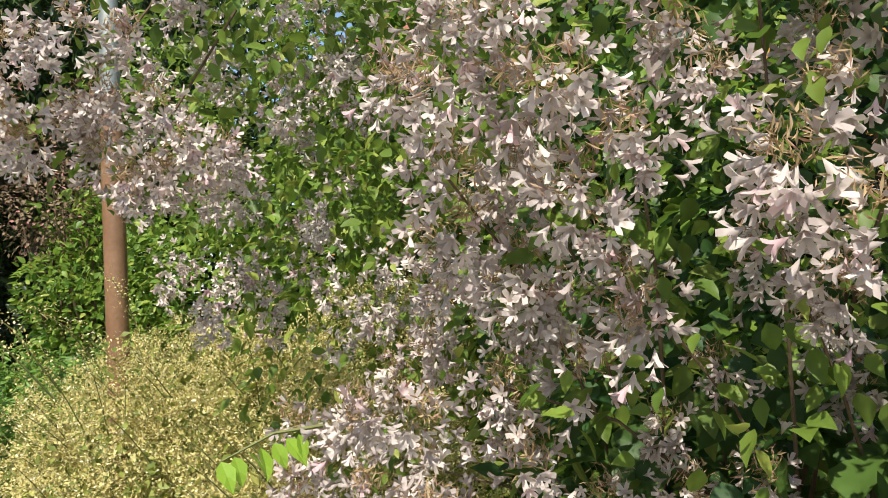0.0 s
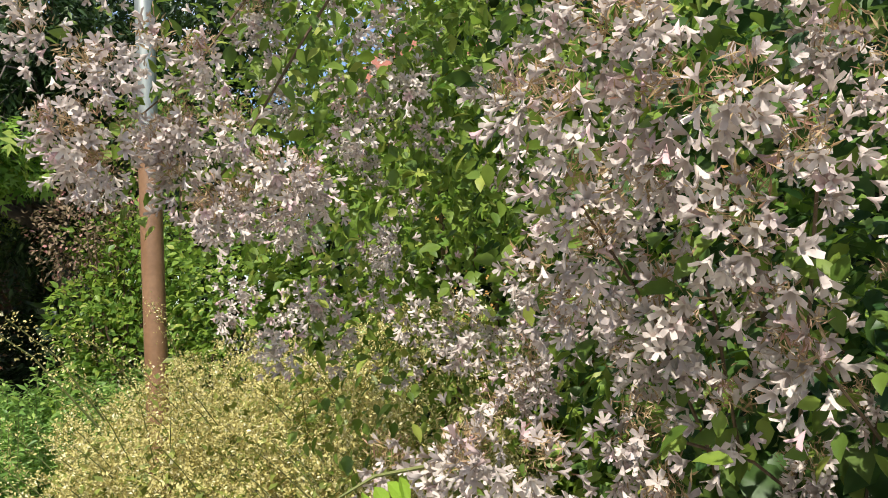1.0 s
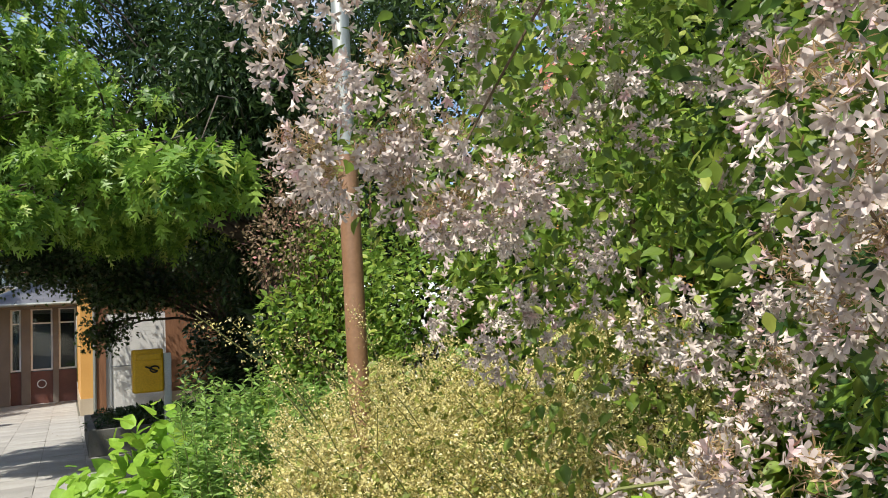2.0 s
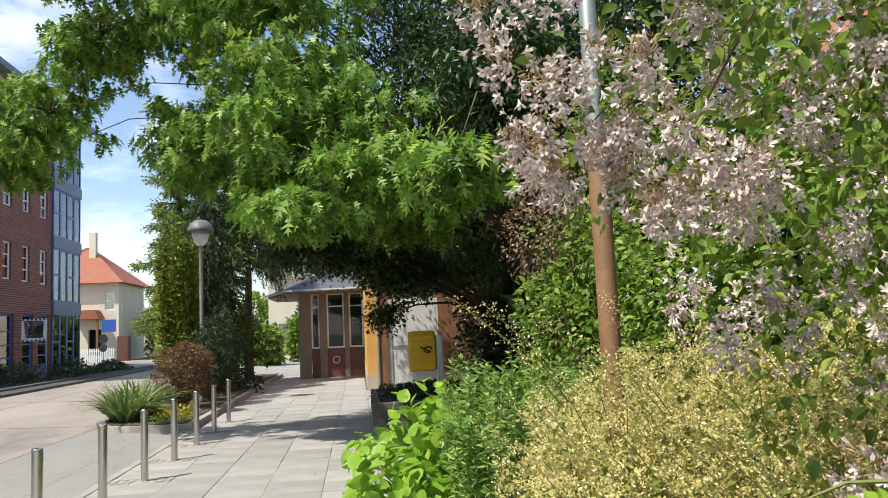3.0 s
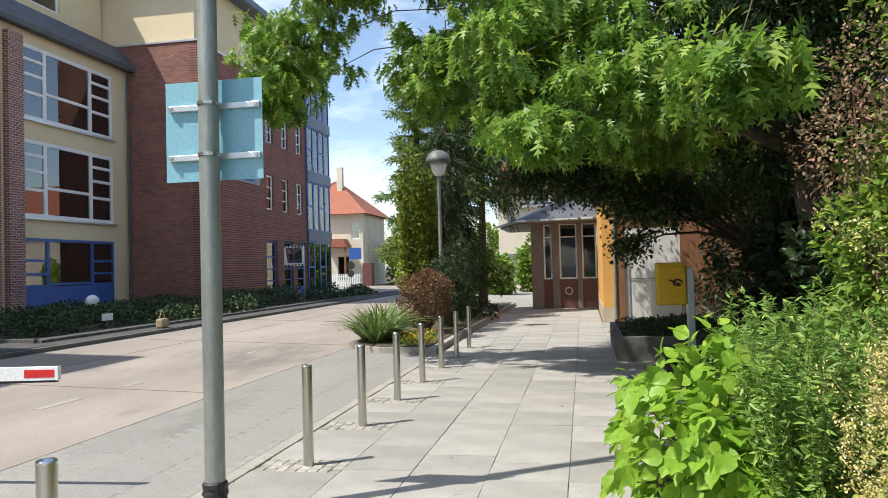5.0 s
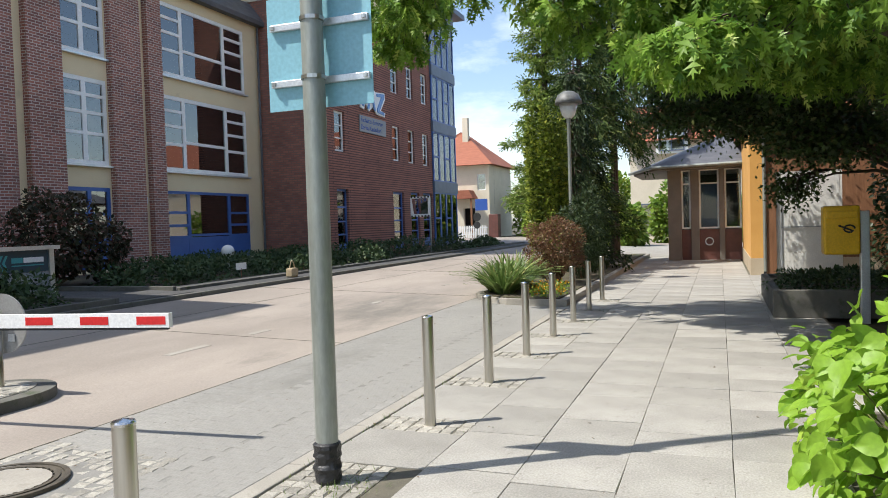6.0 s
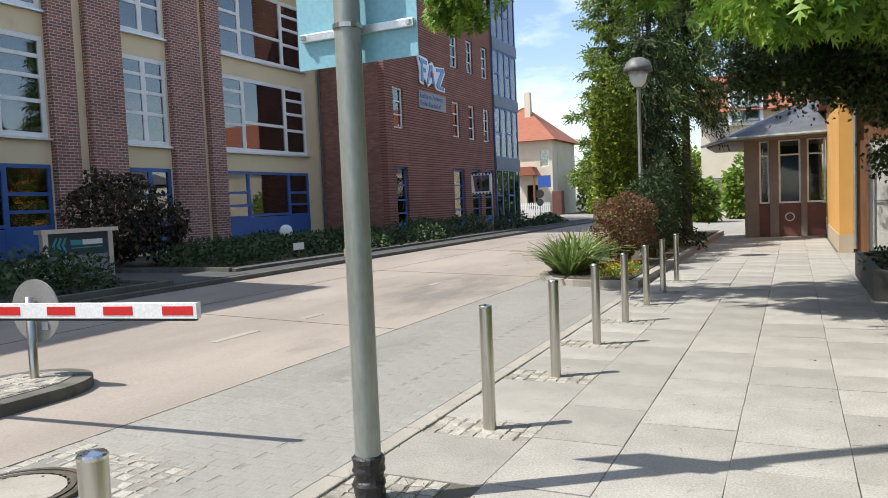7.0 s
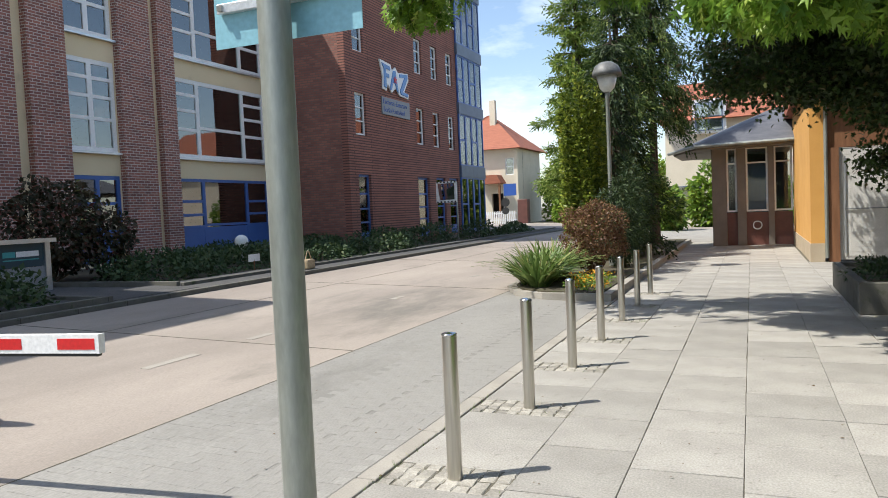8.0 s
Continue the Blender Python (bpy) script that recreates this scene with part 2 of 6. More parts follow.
M_LOGOBLUE = mat("logo blue", (0.12, 0.27, 0.56), (0.13, 0.29, 0.58), 0.4, 2, 40, 0.02)
M_GREYDISC = mat("grey sign back", (0.30, 0.30, 0.29), (0.36, 0.36, 0.35), 0.5, 3, 50, 0.05, metal=0.4)
M_OPAL = mat("opal glass", (0.70, 0.72, 0.70), (0.78, 0.79, 0.77), 0.25, 3, 40, 0.0)
M_HOOD = mat("weathered lamp hood", (0.08, 0.085, 0.08), (0.20, 0.205, 0.20), 0.55, 4, 40, 0.15)
M_STRAW = mat("woven straw", (0.30, 0.23, 0.14), (0.42, 0.33, 0.21), 0.9, 20, 120, 0.5)
M_BARK = mat("bark", (0.055, 0.042, 0.03), (0.12, 0.095, 0.07), 0.95, 9, 40, 0.9, stretch=(1, 1, 0.25))
M_TWIG = mat("twigs", (0.10, 0.065, 0.035), (0.17, 0.115, 0.065), 0.9, 9, 60, 0.4)
M_STEM = mat("green stems", (0.11, 0.13, 0.035), (0.19, 0.20, 0.06), 0.8, 9, 60, 0.2)

L_OAK = leaf_mat("oak leaves", (0.08, 0.18, 0.026), (0.27, 0.43, 0.06), (0.43, 0.53, 0.11), 0.42, 0.42)
L_KOLK = leaf_mat("shrub leaves", (0.030, 0.085, 0.022), (0.095, 0.17, 0.033), (0.21, 0.27, 0.05), 0.35)
L_KOLK_YOUNG = leaf_mat("young shrub leaves", (0.10, 0.175, 0.026), (0.22, 0.31, 0.045), (0.36, 0.41, 0.08), 0.42)
P_KOLK = leaf_mat("pale pink petals", (0.46, 0.385, 0.345), (0.74, 0.655, 0.575), (0.66, 0.46, 0.46), 0.24, 0.65)
C_KOLK = leaf_mat("tan calyx bristles", (0.33, 0.22, 0.10), (0.52, 0.39, 0.22), (0.50, 0.28, 0.20), 0.3, 0.8)
P_CREAM = leaf_mat("cream florets", (0.42, 0.36, 0.11), (0.68, 0.59, 0.25), (0.82, 0.75, 0.47), 0.25, 0.7)
L_CREAM = leaf_mat("olive small leaves", (0.14, 0.18, 0.035), (0.31, 0.35, 0.075), (0.45, 0.44, 0.12), 0.35)
L_HYD = leaf_mat("broad bright leaves", (0.16, 0.32, 0.03), (0.30, 0.48, 0.05), (0.38, 0.53, 0.07), 0.42)
L_FEATHER = leaf_mat("narrow blue green leaves", (0.13, 0.25, 0.05), (0.27, 0.42, 0.09), (0.36, 0.48, 0.11), 0.42)
L_BACK = leaf_mat("shrub leaves behind", (0.10, 0.20, 0.03), (0.26, 0.37, 0.052), (0.38, 0.43, 0.08), 0.42)
# Shade under the trees is put into this near-black leaf colour.
L_DARK_SHADED = leaf_mat("leaves darkened for shade", (0.012, 0.028, 0.009), (0.030, 0.055, 0.016), None, 0.2)
# Green leaves with the shade of the oak mixed into their tones.
L_SHADE = leaf_mat("green leaves darkened for shade", (0.016, 0.04, 0.012), (0.055, 0.10, 0.026), (0.10, 0.16, 0.04), 0.28)
L_MAPLE = leaf_mat("dark purple green leaves", (0.022, 0.045, 0.014), (0.07, 0.12, 0.03), (0.11, 0.10, 0.035), 0.34)
L_SPRUCE = leaf_mat("spruce needles", (0.025, 0.055, 0.018), (0.12, 0.19, 0.045), (0.28, 0.34, 0.10), 0.35, 0.6)
L_IVY = leaf_mat("yellow green climber leaves", (0.05, 0.09, 0.014), (0.27, 0.34, 0.045), (0.44, 0.46, 0.08), 0.35)
# Light green tips, with sunlight on the left tree put into the colour.
L_FIR = leaf_mat("light green needles brightened as sunlit", (0.08, 0.15, 0.03), (0.29, 0.39, 0.08), (0.40, 0.45, 0.13), 0.4, 0.6)
L_YEW = leaf_mat("dark yew needles", (0.014, 0.032, 0.012), (0.05, 0.085, 0.026), (0.09, 0.12, 0.04), 0.2, 0.6)
L_BARBERRY = leaf_mat("red brown leaves", (0.10, 0.045, 0.025), (0.23, 0.125, 0.06), (0.22, 0.20, 0.07), 0.3)
L_PURPLE = leaf_mat("dark red and green leaves", (0.025, 0.04, 0.018), (0.085, 0.06, 0.035), (0.14, 0.05, 0.035), 0.3)
L_STRAP = leaf_mat("strap leaves", (0.085, 0.15, 0.035), (0.20, 0.28, 0.08), (0.36, 0.36, 0.14), 0.3)
L_JUNIPER = leaf_mat("ground cover leaves", (0.025, 0.055, 0.02), (0.06, 0.10, 0.035), (0.10, 0.13, 0.05), 0.2, 0.6)
P_ORANGE = leaf_mat("orange petals", (0.62, 0.25, 0.02), (0.72, 0.42, 0.03), None, 0.25, 0.6)
P_PINK = leaf_mat("dusky pink heads", (0.17, 0.13, 0.07), (0.32, 0.22, 0.13), (0.50, 0.23, 0.21), 0.25, 0.7)


# ---- mesh helpers ----
def mesh_of(bm, name, material, smooth=False):
    me = bpy.data.meshes.new(name)
    bm.normal_update()
    bm.to_mesh(me)
    bm.free()
    for m in (material if isinstance(material, (list, tuple)) else [material]):
        me.materials.append(m)
    if smooth:
        me.polygons.foreach_set("use_smooth", [True] * len(me.polygons))
    return me


def hang(ob, parent):
    """Makes ob, built in the place's own coordinates, a part of parent."""
    ob.parent = parent
    ob.matrix_parent_inverse = Matrix.Translation(-parent.location)


def part(name, bm, material, parent, label="", smooth=False):
    ob = new(name, mesh_of(bm, name, material, smooth))
    hang(ob, parent)
    if label:
        ob["label"] = label
    return ob


def thing(name, at, label, category, group="", kind=""):
    ob = new(name)
    ob.empty_display_size = 0.1
    ob.location = at
    return tagged(ob, label, category, group, kind)


def structure(name, bm, material, label, category, smooth=False):
    return tagged(new(name, mesh_of(bm, name, material, smooth)), label, category, "", "structure")


def box(bm, x0, x1, y0, y1, z0, z1, bevel=0.0):
    r = bmesh.ops.create_cube(bm, size=1.0)
    vs = r["verts"]
    for v in vs:
        v.co = Vector(((x0 + x1) / 2 + v.co.x * (x1 - x0), (y0 + y1) / 2 + v.co.y * (y1 - y0), (z0 + z1) / 2 + v.co.z * (z1 - z0)))
    if bevel:
        es = list({e for v in vs for e in v.link_edges})
        bmesh.ops.bevel(bm, geom=es, offset=bevel, segments=2, affect="EDGES", profile=0.5)
    return bm


def boxes(*rows, bevel=0.0):
    bm = bmesh.new()
    for r in rows:
        box(bm, *r, bevel=bevel)
    return bm


def lathe(profile, n=24, at=(0, 0, 0), bm=None, close=False):
    """Turns (radius, height) pairs about the upright axis."""
    bm = bm or bmesh.new()
    rings = []
    for r, z in profile:
        if r < 1e-5:
            rings.append([bm.verts.new((at[0], at[1], at[2] + z))])
        else:
            rings.append([bm.verts.new((at[0] + r * math.cos(2 * math.pi * i / n), at[1] + r * math.sin(2 * math.pi * i / n), at[2] + z)) for i in range(n)])
    for a, b in zip(rings, rings[1:]):
        for i in range(n):
            j = (i + 1) % n
            if len(a) == 1 and len(b) == 1:
                continue
            if len(a) == 1:
                bm.faces.new((a[0], b[j], b[i]))
            elif len(b) == 1:
                bm.faces.new((a[i], a[j], b[0]))
            else:
                bm.faces.new((a[i], a[j], b[j], b[i]))
    return bm


def tube(points, radii, n=8, bm=None):
    """A tapered tube along points."""
    bm = bm or bmesh.new()
    pts = [Vector(p) for p in points]
    rings = []
    for i, p in enumerate(pts):
        d = (pts[min(i + 1, len(pts) - 1)] - pts[max(i - 1, 0)]).normalized()
        q = d.to_track_quat("Z", "Y")
        rings.append([bm.verts.new(p + q @ Vector((radii[i] * math.cos(2 * math.pi * k / n), radii[i] * math.sin(2 * math.pi * k / n), 0))) for k in range(n)])
    for a, b in zip(rings, rings[1:]):
        for k in range(n):
            bm.faces.new((a[k], a[(k + 1) % n], b[(k + 1) % n], b[k]))
    for ring in (rings[0][::-1], rings[-1]):
        if n > 2:
            bm.faces.new(ring)
    return bm


def prism(outline, lo, hi, axis="z", bm=None):
    """An outline in two coordinates, drawn out along the third."""
    bm = bm or bmesh.new()

    def at(u, v, w):
        return {"z": (u, v, w), "x": (w, u, v), "y": (u, w, v)}[axis]
    a = [bm.verts.new(at(u, v, lo)) for u, v in outline]
    b = [bm.verts.new(at(u, v, hi)) for u, v in outline]
    bm.faces.new(a[::-1]), bm.faces.new(b)
    for i in range(len(outline)):
        j = (i + 1) % len(outline)
        bm.faces.new((a[i], a[j], b[j], b[i]))
    bmesh.ops.recalc_face_normals(bm, faces=bm.faces)
    return bm


def sheet(axis, w0, w1, u0, u1, z0, z1, openings):
    """An upright slab between w0 and w1 across the axis, with openings (u0, u1, z0, z1) cut through it."""
    us = sorted({u0, u1, *[u for o in openings for u in o[:2] if u0 < u < u1]})
    zs = sorted({z0, z1, *[z for o in openings for z in o[2:] if z0 < z < z1]})
    bm = bmesh.new()

    def at(w, u, z):
        return (w, u, z) if axis == "x" else (u, w, z)
    solid = {}
    for i, (a, b) in enumerate(zip(us, us[1:])):
        for k, (c, d) in enumerate(zip(zs, zs[1:])):
            mu, mz = (a + b) / 2, (c + d) / 2
            solid[i, k] = not any(o[0] < mu < o[1] and o[2] < mz < o[3] for o in openings)
    vs = {}

    def v(side, i, k):
        key = (side, i, k)
        if key not in vs:
            vs[key] = bm.verts.new(at((w0, w1)[side], us[i], zs[k]))
        return vs[key]
    for (i, k), full in solid.items():
        if not full:
            continue
        for side in (0, 1):
            bm.faces.new((v(side, i, k), v(side, i + 1, k), v(side, i + 1, k + 1), v(side, i, k + 1)))
        for di, dk, e in ((-1, 0, ((0, 0), (0, 1))), (1, 0, ((1, 0), (1, 1))), (0, -1, ((0, 0), (1, 0))), (0, 1, ((0, 1), (1, 1)))):
            if not solid.get((i + di, k + dk), False):
                (a, b), (c, d) = e
                bm.faces.new((v(0, i + a, k + b), v(0, i + c, k + d), v(1, i + c, k + d), v(1, i + a, k + b)))
    bmesh.ops.recalc_face_normals(bm, faces=bm.faces)
    return bm


rng = np.random.default_rng(7)


def unit(v):
    return v / np.maximum(np.linalg.norm(v, axis=-1, keepdims=True), 1e-9)


def turned(axis, up_hint, spin):
    """Matrices whose y axis is axis and whose z axis lies near up_hint, spun about y."""
    y = unit(axis)
    x = unit(np.cross(y, up_hint))
    z = np.cross(x, y)
    c, s = np.cos(spin)[:, None], np.sin(spin)[:, None]
    x2, z2 = x * c - z * s, x * s + z * c
    return np.stack([x2, y, z2], axis=-1)


def spread(name, template, mats, locs, sizes, material, index=None):
    """One mesh of many copies of a template (verts, triangles) at locs."""
    tv, tf = np.asarray(template[0], float), np.asarray(template[1], int)
    n, k, f = len(locs), len(tv), len(tf)
    co = np.einsum("nij,kj->nki", mats, tv) * np.asarray(sizes, float).reshape(n, 1, -1) + locs[:, None, :]
    faces = (tf[None] + (np.arange(n) * k)[:, None, None]).reshape(-1)
    me = bpy.data.meshes.new(name)
    me.vertices.add(n * k)
    me.vertices.foreach_set("co", co.reshape(-1).astype(np.float32))
    me.loops.add(n * f * 3)
    me.loops.foreach_set("vertex_index", faces.astype(np.int32))
    me.polygons.add(n * f)
    me.polygons.foreach_set("loop_start", np.arange(0, n * f * 3, 3, dtype=np.int32))
    me.update(calc_edges=True)
    for m in (material if isinstance(material, (list, tuple)) else [material]):
        me.materials.append(m)
    return me


def fan(outline, centre):
    v = [centre, *outline]
    return v, [(0, i + 1, (i + 1) % len(outline) + 1) for i in range(len(outline))]


LEAF = fan([(0, 0, 0), (0.20, 0.16, 0.05), (0.30, 0.40, 0.08), (0.17, 0.74, 0.04), (0, 1, -0.10), (-0.17, 0.74, 0.04), (-0.30, 0.40, 0.08), (-0.20, 0.16, 0.05)], (0, 0.45, 0))
BROAD = fan([(0, 0, 0), (0.26, 0.08, 0.05), (0.42, 0.32, 0.10), (0.34, 0.62, 0.06), (0.12, 0.88, -0.02), (0, 1, -0.12), (-0.12, 0.88, -0.02), (-0.34, 0.62, 0.06), (-0.42, 0.32, 0.10), (-0.26, 0.08, 0.05)], (0, 0.42, 0))
SMALL = ([(0, 0, 0), (0.28, 0.45, 0.06), (0, 1, -0.05), (-0.28, 0.45, 0.06)], [(0, 1, 2), (0, 2, 3)])
NARROW = ([(0, 0, 0), (0.085, 0.4, 0.02), (0, 1, -0.12), (-0.085, 0.4, 0.02)], [(0, 1, 2), (0, 2, 3)])
LANCE = fan([(0, 0, 0), (0.12, 0.2, 0.03), (0.15, 0.42, 0.04), (0.09, 0.7, 0.0), (0, 1, -0.10), (-0.09, 0.7, 0.0), (-0.15, 0.42, 0.04), (-0.12, 0.2, 0.03)], (0, 0.45, 0))
OAKLEAF = ([(0, 0, 0), (0, 0.12, 0.01), (0, 0.36, 0.0), (0, 0.58, -0.02), (0, 0.78, -0.06), (0, 1.04, -0.16), (0.055, 0.80, -0.05), (-0.055, 0.80, -0.05),
            (0.22, 0.36, 0.05), (-0.22, 0.36, 0.05), (0.36, 0.66, 0.03), (-0.34, 0.68, 0.03), (0.21, 0.90, -0.06), (-0.22, 0.88, -0.06), (0.11, 0.18, 0.02), (-0.11, 0.18, 0.02)],
           [(0, 14, 1), (0, 1, 15), (1, 14, 8), (1, 8, 2), (1, 9, 15), (1, 2, 9), (2, 10, 3), (2, 3, 11), (3, 12, 4), (3, 4, 13), (4, 6, 5), (4, 5, 7), (3, 6, 4), (3, 4, 7)])
STARLEAF = fan([(0, 0, 0), (0.10, 0.22, 0.02), (0.32, 0.34, 0.05), (0.16, 0.48, 0.02), (0.26, 0.74, 0.0), (0.07, 0.70, 0.0), (0, 1, -0.12), (-0.07, 0.70, 0.0), (-0.26, 0.74, 0.0), (-0.16, 0.48, 0.02), (-0.32, 0.34, 0.05), (-0.10, 0.22, 0.02)], (0, 0.45, 0))


def blob(n, c, r, shell=0.45):
    """n points in an ellipsoid, more of them near its skin, with uneven lumps; and their outward ways."""
    d = unit(rng.normal(size=(n, 3)))
    rad = 1 - shell * rng.random(n) ** 1.6
    lump = 0.86 + 0.16 * np.sin(3.1 * d[:, 0] + 5 * c[0]) * np.cos(3.7 * d[:, 1] + c[1]) + 0.14 * np.sin(6.3 * d[:, 2] + 4 * d[:, 0] + c[2])
    p = np.asarray(c) + d * (rad * lump)[:, None] * np.asarray(r)
    return p, unit(d / np.asarray(r))


def leaves_at(name, template, p, out, size, material, droop=0.35, wild=0.8, vary=0.35):
    n = len(p)
    axis = unit(out + rng.normal(size=(n, 3)) * wild + np.array([0, 0, -droop]))
    up = unit(np.array([0, 0, 1.0]) + out * 0.6 + rng.normal(size=(n, 3)) * 0.25)
    m = turned(axis, up, rng.normal(size=n) * 0.5)
    s = size * (1 + vary * (rng.random(n) * 2 - 1))
    return spread(name, template, m, p, s, material)


def leafy(name, parent, template, parts, size, material, label="", **kw):
    """A crown of leaves filling several ellipsoids (n, centre, radii), one mesh, as a part."""
    ps, os = zip(*[blob(n, c, r) for n, c, r in parts])
    ob = new(name, leaves_at(name, template, np.concatenate(ps), np.concatenate(os), size, material, **kw))
    hang(ob, parent)
    ob["kind"] = "stuff"
    if label:
        ob["label"] = label
    return ob


def sprigs(n_points, per, reach, c, r):
    """Twig ends in an ellipsoid, each with a whorl of leaves."""
    p, o = blob(n_points, c, r)
    p = np.repeat(p, per, axis=0) + rng.normal(size=(n_points * per, 3)) * reach
    return p, unit(np.repeat(o, per, axis=0) * 0.6 + rng.normal(size=(n_points * per, 3)) * 0.7)


def rise(x):
    """Height of the ground: level at the pavement, climbing gently across the road to the houses."""
    return 0.0 if x > -4 else min((-4 - x) * 0.035, 0.43)


def strip(name, xs, y0, y1, lift, material, label, category, depth=0.12, steps=1):
    """A sheet of ground between the lines xs that follows the rise, with depth."""
    outline = [(x, rise(x) + lift) for x in xs] + [(x, rise(x) + lift - depth) for x in reversed(xs)]
    return structure(name, prism(outline, y0, y1, "y"), material, label, category)


def window(parent, axis, w, u0, u1, z0, z1, cols, material, edge=0.07, bar=0.045, name="window", label="", kick=0.0, kick_mat=None, pane_mat=None):
    """A window in an upright wall at w across the axis. cols: (share of the width, [heights of its bars as shares])."""
    lights, total, u = [], sum(c[0] for c in cols), u0
    for n, (share, hs) in enumerate(cols):
        v = u + (u1 - u0) * share / total
        a = u0 + edge if n == 0 else u + bar * 0.8
        b = u1 - edge if n == len(cols) - 1 else v - bar * 0.8
        zs = [z0 + edge - bar / 2] + [z0 + (z1 - z0) * h for h in hs] + [z1 - edge + bar / 2]
        lights += [(a, b, c + bar / 2, d - bar / 2) for c, d in zip(zs, zs[1:])]
        u = v

    def place(r, d0, d1):
        return (w + d0, w + d1, *r) if axis == "x" else (r[0], r[1], w + d0, w + d1, r[2], r[3])
    fr = part(name, sheet(axis, w - 0.04, w + 0.04, u0, u1, z0, z1, lights), material, parent, label)
    pane = part("pane", boxes(place((u0 + edge / 2, u1 - edge / 2, z0 + edge / 2, z1 - edge / 2), -0.006, 0.006)), pane_mat or M_PANE, fr)
    pane.visible_shadow = False
    if kick:
        part("kick_panel", boxes(place((u0 + 0.02, u1 - 0.02, z0 + 0.02, z0 + kick), -0.025, 0.032)), kick_mat or material, fr)
    return fr


# ---- ground, road, pavement ----
tagged(new("ground", mesh_of(prism([(-900, 0.36), (-16.3, 0.36), (-4, -0.07), (900, -0.07), (900, -0.6), (-900, -0.6)], -500, 1500, "y"), "ground", M_SOIL)),
       "dark soil with patches of moss and grass", "ground", "", "structure")
strip("road", [-11.0, -9.2, -7.4, -5.45], -25, 46, 0.0, M_ROAD, "pale worn concrete road with expansion joints", "road")
strip("paved_lane", [-5.45, -4, -3.47], -25, 46, -0.0022, M_LANEBED, "bed of sand under grey block paving", "road")
strip("cross_street", [-900, -16.3, -4, 900], 46.0, 58.0, 0.0, M_ROAD, "pale cross street behind the buildings", "road")
structure("pavement_side_bed", boxes((0.15, 0.83, 8.25, 22.7, -0.1, -0.010)), M_JOINT, "sand bed under the widened pavement", "pavement")
strip("pavement_bed", [-3.32, 0.15], -8, 40, -0.010, M_JOINT, "sand bed under pavement slabs", "pavement")
strip("forecourt", [-7.0, -4.0, 0.5], 33.2, 46, 0.002, M_SLAB, "paved forecourt beyond the kiosk", "pavement")
strip("far_pavement", [-12.4, -11.14], -25, 46, 0.085, M_ASPHALT, "narrow dark asphalt pavement on the far side", "pavement")
far_kerb = tagged(new("far_kerb"), "low concrete kerb along the far side", "kerb", "", "structure")
near_kerb = tagged(new("near_kerb"), "flush concrete kerb edging the pavement", "kerb", "", "structure")
bm = boxes((-0.07, 0.07, -0.495, 0.495, -0.1, 0.0), bevel=0.012)
stone = mesh_of(bm, "kerbstone", M_KERB)
old_stone = mesh_of(boxes((-0.07, 0.07, -0.495, 0.495, -0.1, 0.0), bevel=0.012), "kerbstone", M_OLDKERB)
for i in range(60):
    k = new("kerbstone", old_stone)
    k.parent, k.location = far_kerb, (-11.07, -12 + i, rise(-11) + 0.09)
for i in range(40):
    k = new("kerbstone", stone)
    k.parent, k.location = near_kerb, (-3.395, -6 + i + 0.4, 0.006)
lines = tagged(new("lane_marking"), "worn white dashes along the middle of the road", "marking", "", "structure")
for y in (1.2, 5.0, 8.85, 10.6, 14.6, 18.6, 22.6, 26.6):
    ln = 0.8 if y in (8.85,) else 0.45
    part("dash", prism([(-7.12, rise(-7.1) + 0.004), (-7.0, rise(-7.0) + 0.004), (-7.0, rise(-7.0) - 0.02), (-7.12, rise(-7.1) - 0.02)], y, y + ln, "y"), M_KERB, lines)
# long joints in the road
seams = tagged(new("road_joint"), "dark joints in the concrete road", "joint", "", "structure")
for x in (-9.3, -5.46):
    part("seam", prism([(x, rise(x) + 0.003), (x + 0.012, rise(x + 0.012) + 0.003), (x + 0.012, rise(x) - 0.02), (x, rise(x) - 0.02)], -20, 46, "y"), M_JOINT, seams)
for y in (4.2, 10.4, 16.6, 22.8, 29.0):
    part("seam", prism([(-10.98, rise(-11) + 0.003), (-5.47, rise(-5.47) + 0.003), (-5.47, 0), (-10.98, 0.1)], y, y + 0.02, "y"), M_JOINT, seams)

# ---- bed edges and planted strips on the far side ----
bed = structure("planted_bed", prism([(-19.0, 0.40), (-13.1, 0.33), (-11.75, 0.31), (-11.75, 0.15), (-19.0, 0.15)], 14.6, 45, "y"), M_SOIL, "dark planted bed in front of the brick building", "flower bed")
bed2 = structure("planted_bed", prism([(-19.0, 0.40), (-11.2, 0.31), (-11.2, 0.15), (-19.0, 0.15)], -6, 12.2, "y"), M_SOIL, "dark planted bed with a low edging", "flower bed")
structure("bed_edging", boxes((-11.75, -11.65, 14.6, 45, 0.1, 0.42), (-16, -11.75, 14.5, 14.6, 0.1, 0.45), (-11.2, -11.1, -6, 12.2, 0.1, 0.44), (-16, -11.1, 12.2, 12.3, 0.1, 0.44), bevel=0.01), M_OLDKERB, "grey concrete edging round the planted beds", "edging")
structure("side_path", boxes((-18.9, -11.2, 12.3, 14.5, 0.2, 0.345)), M_ASPHALT, "dark paved path to the building entrance", "pavement")

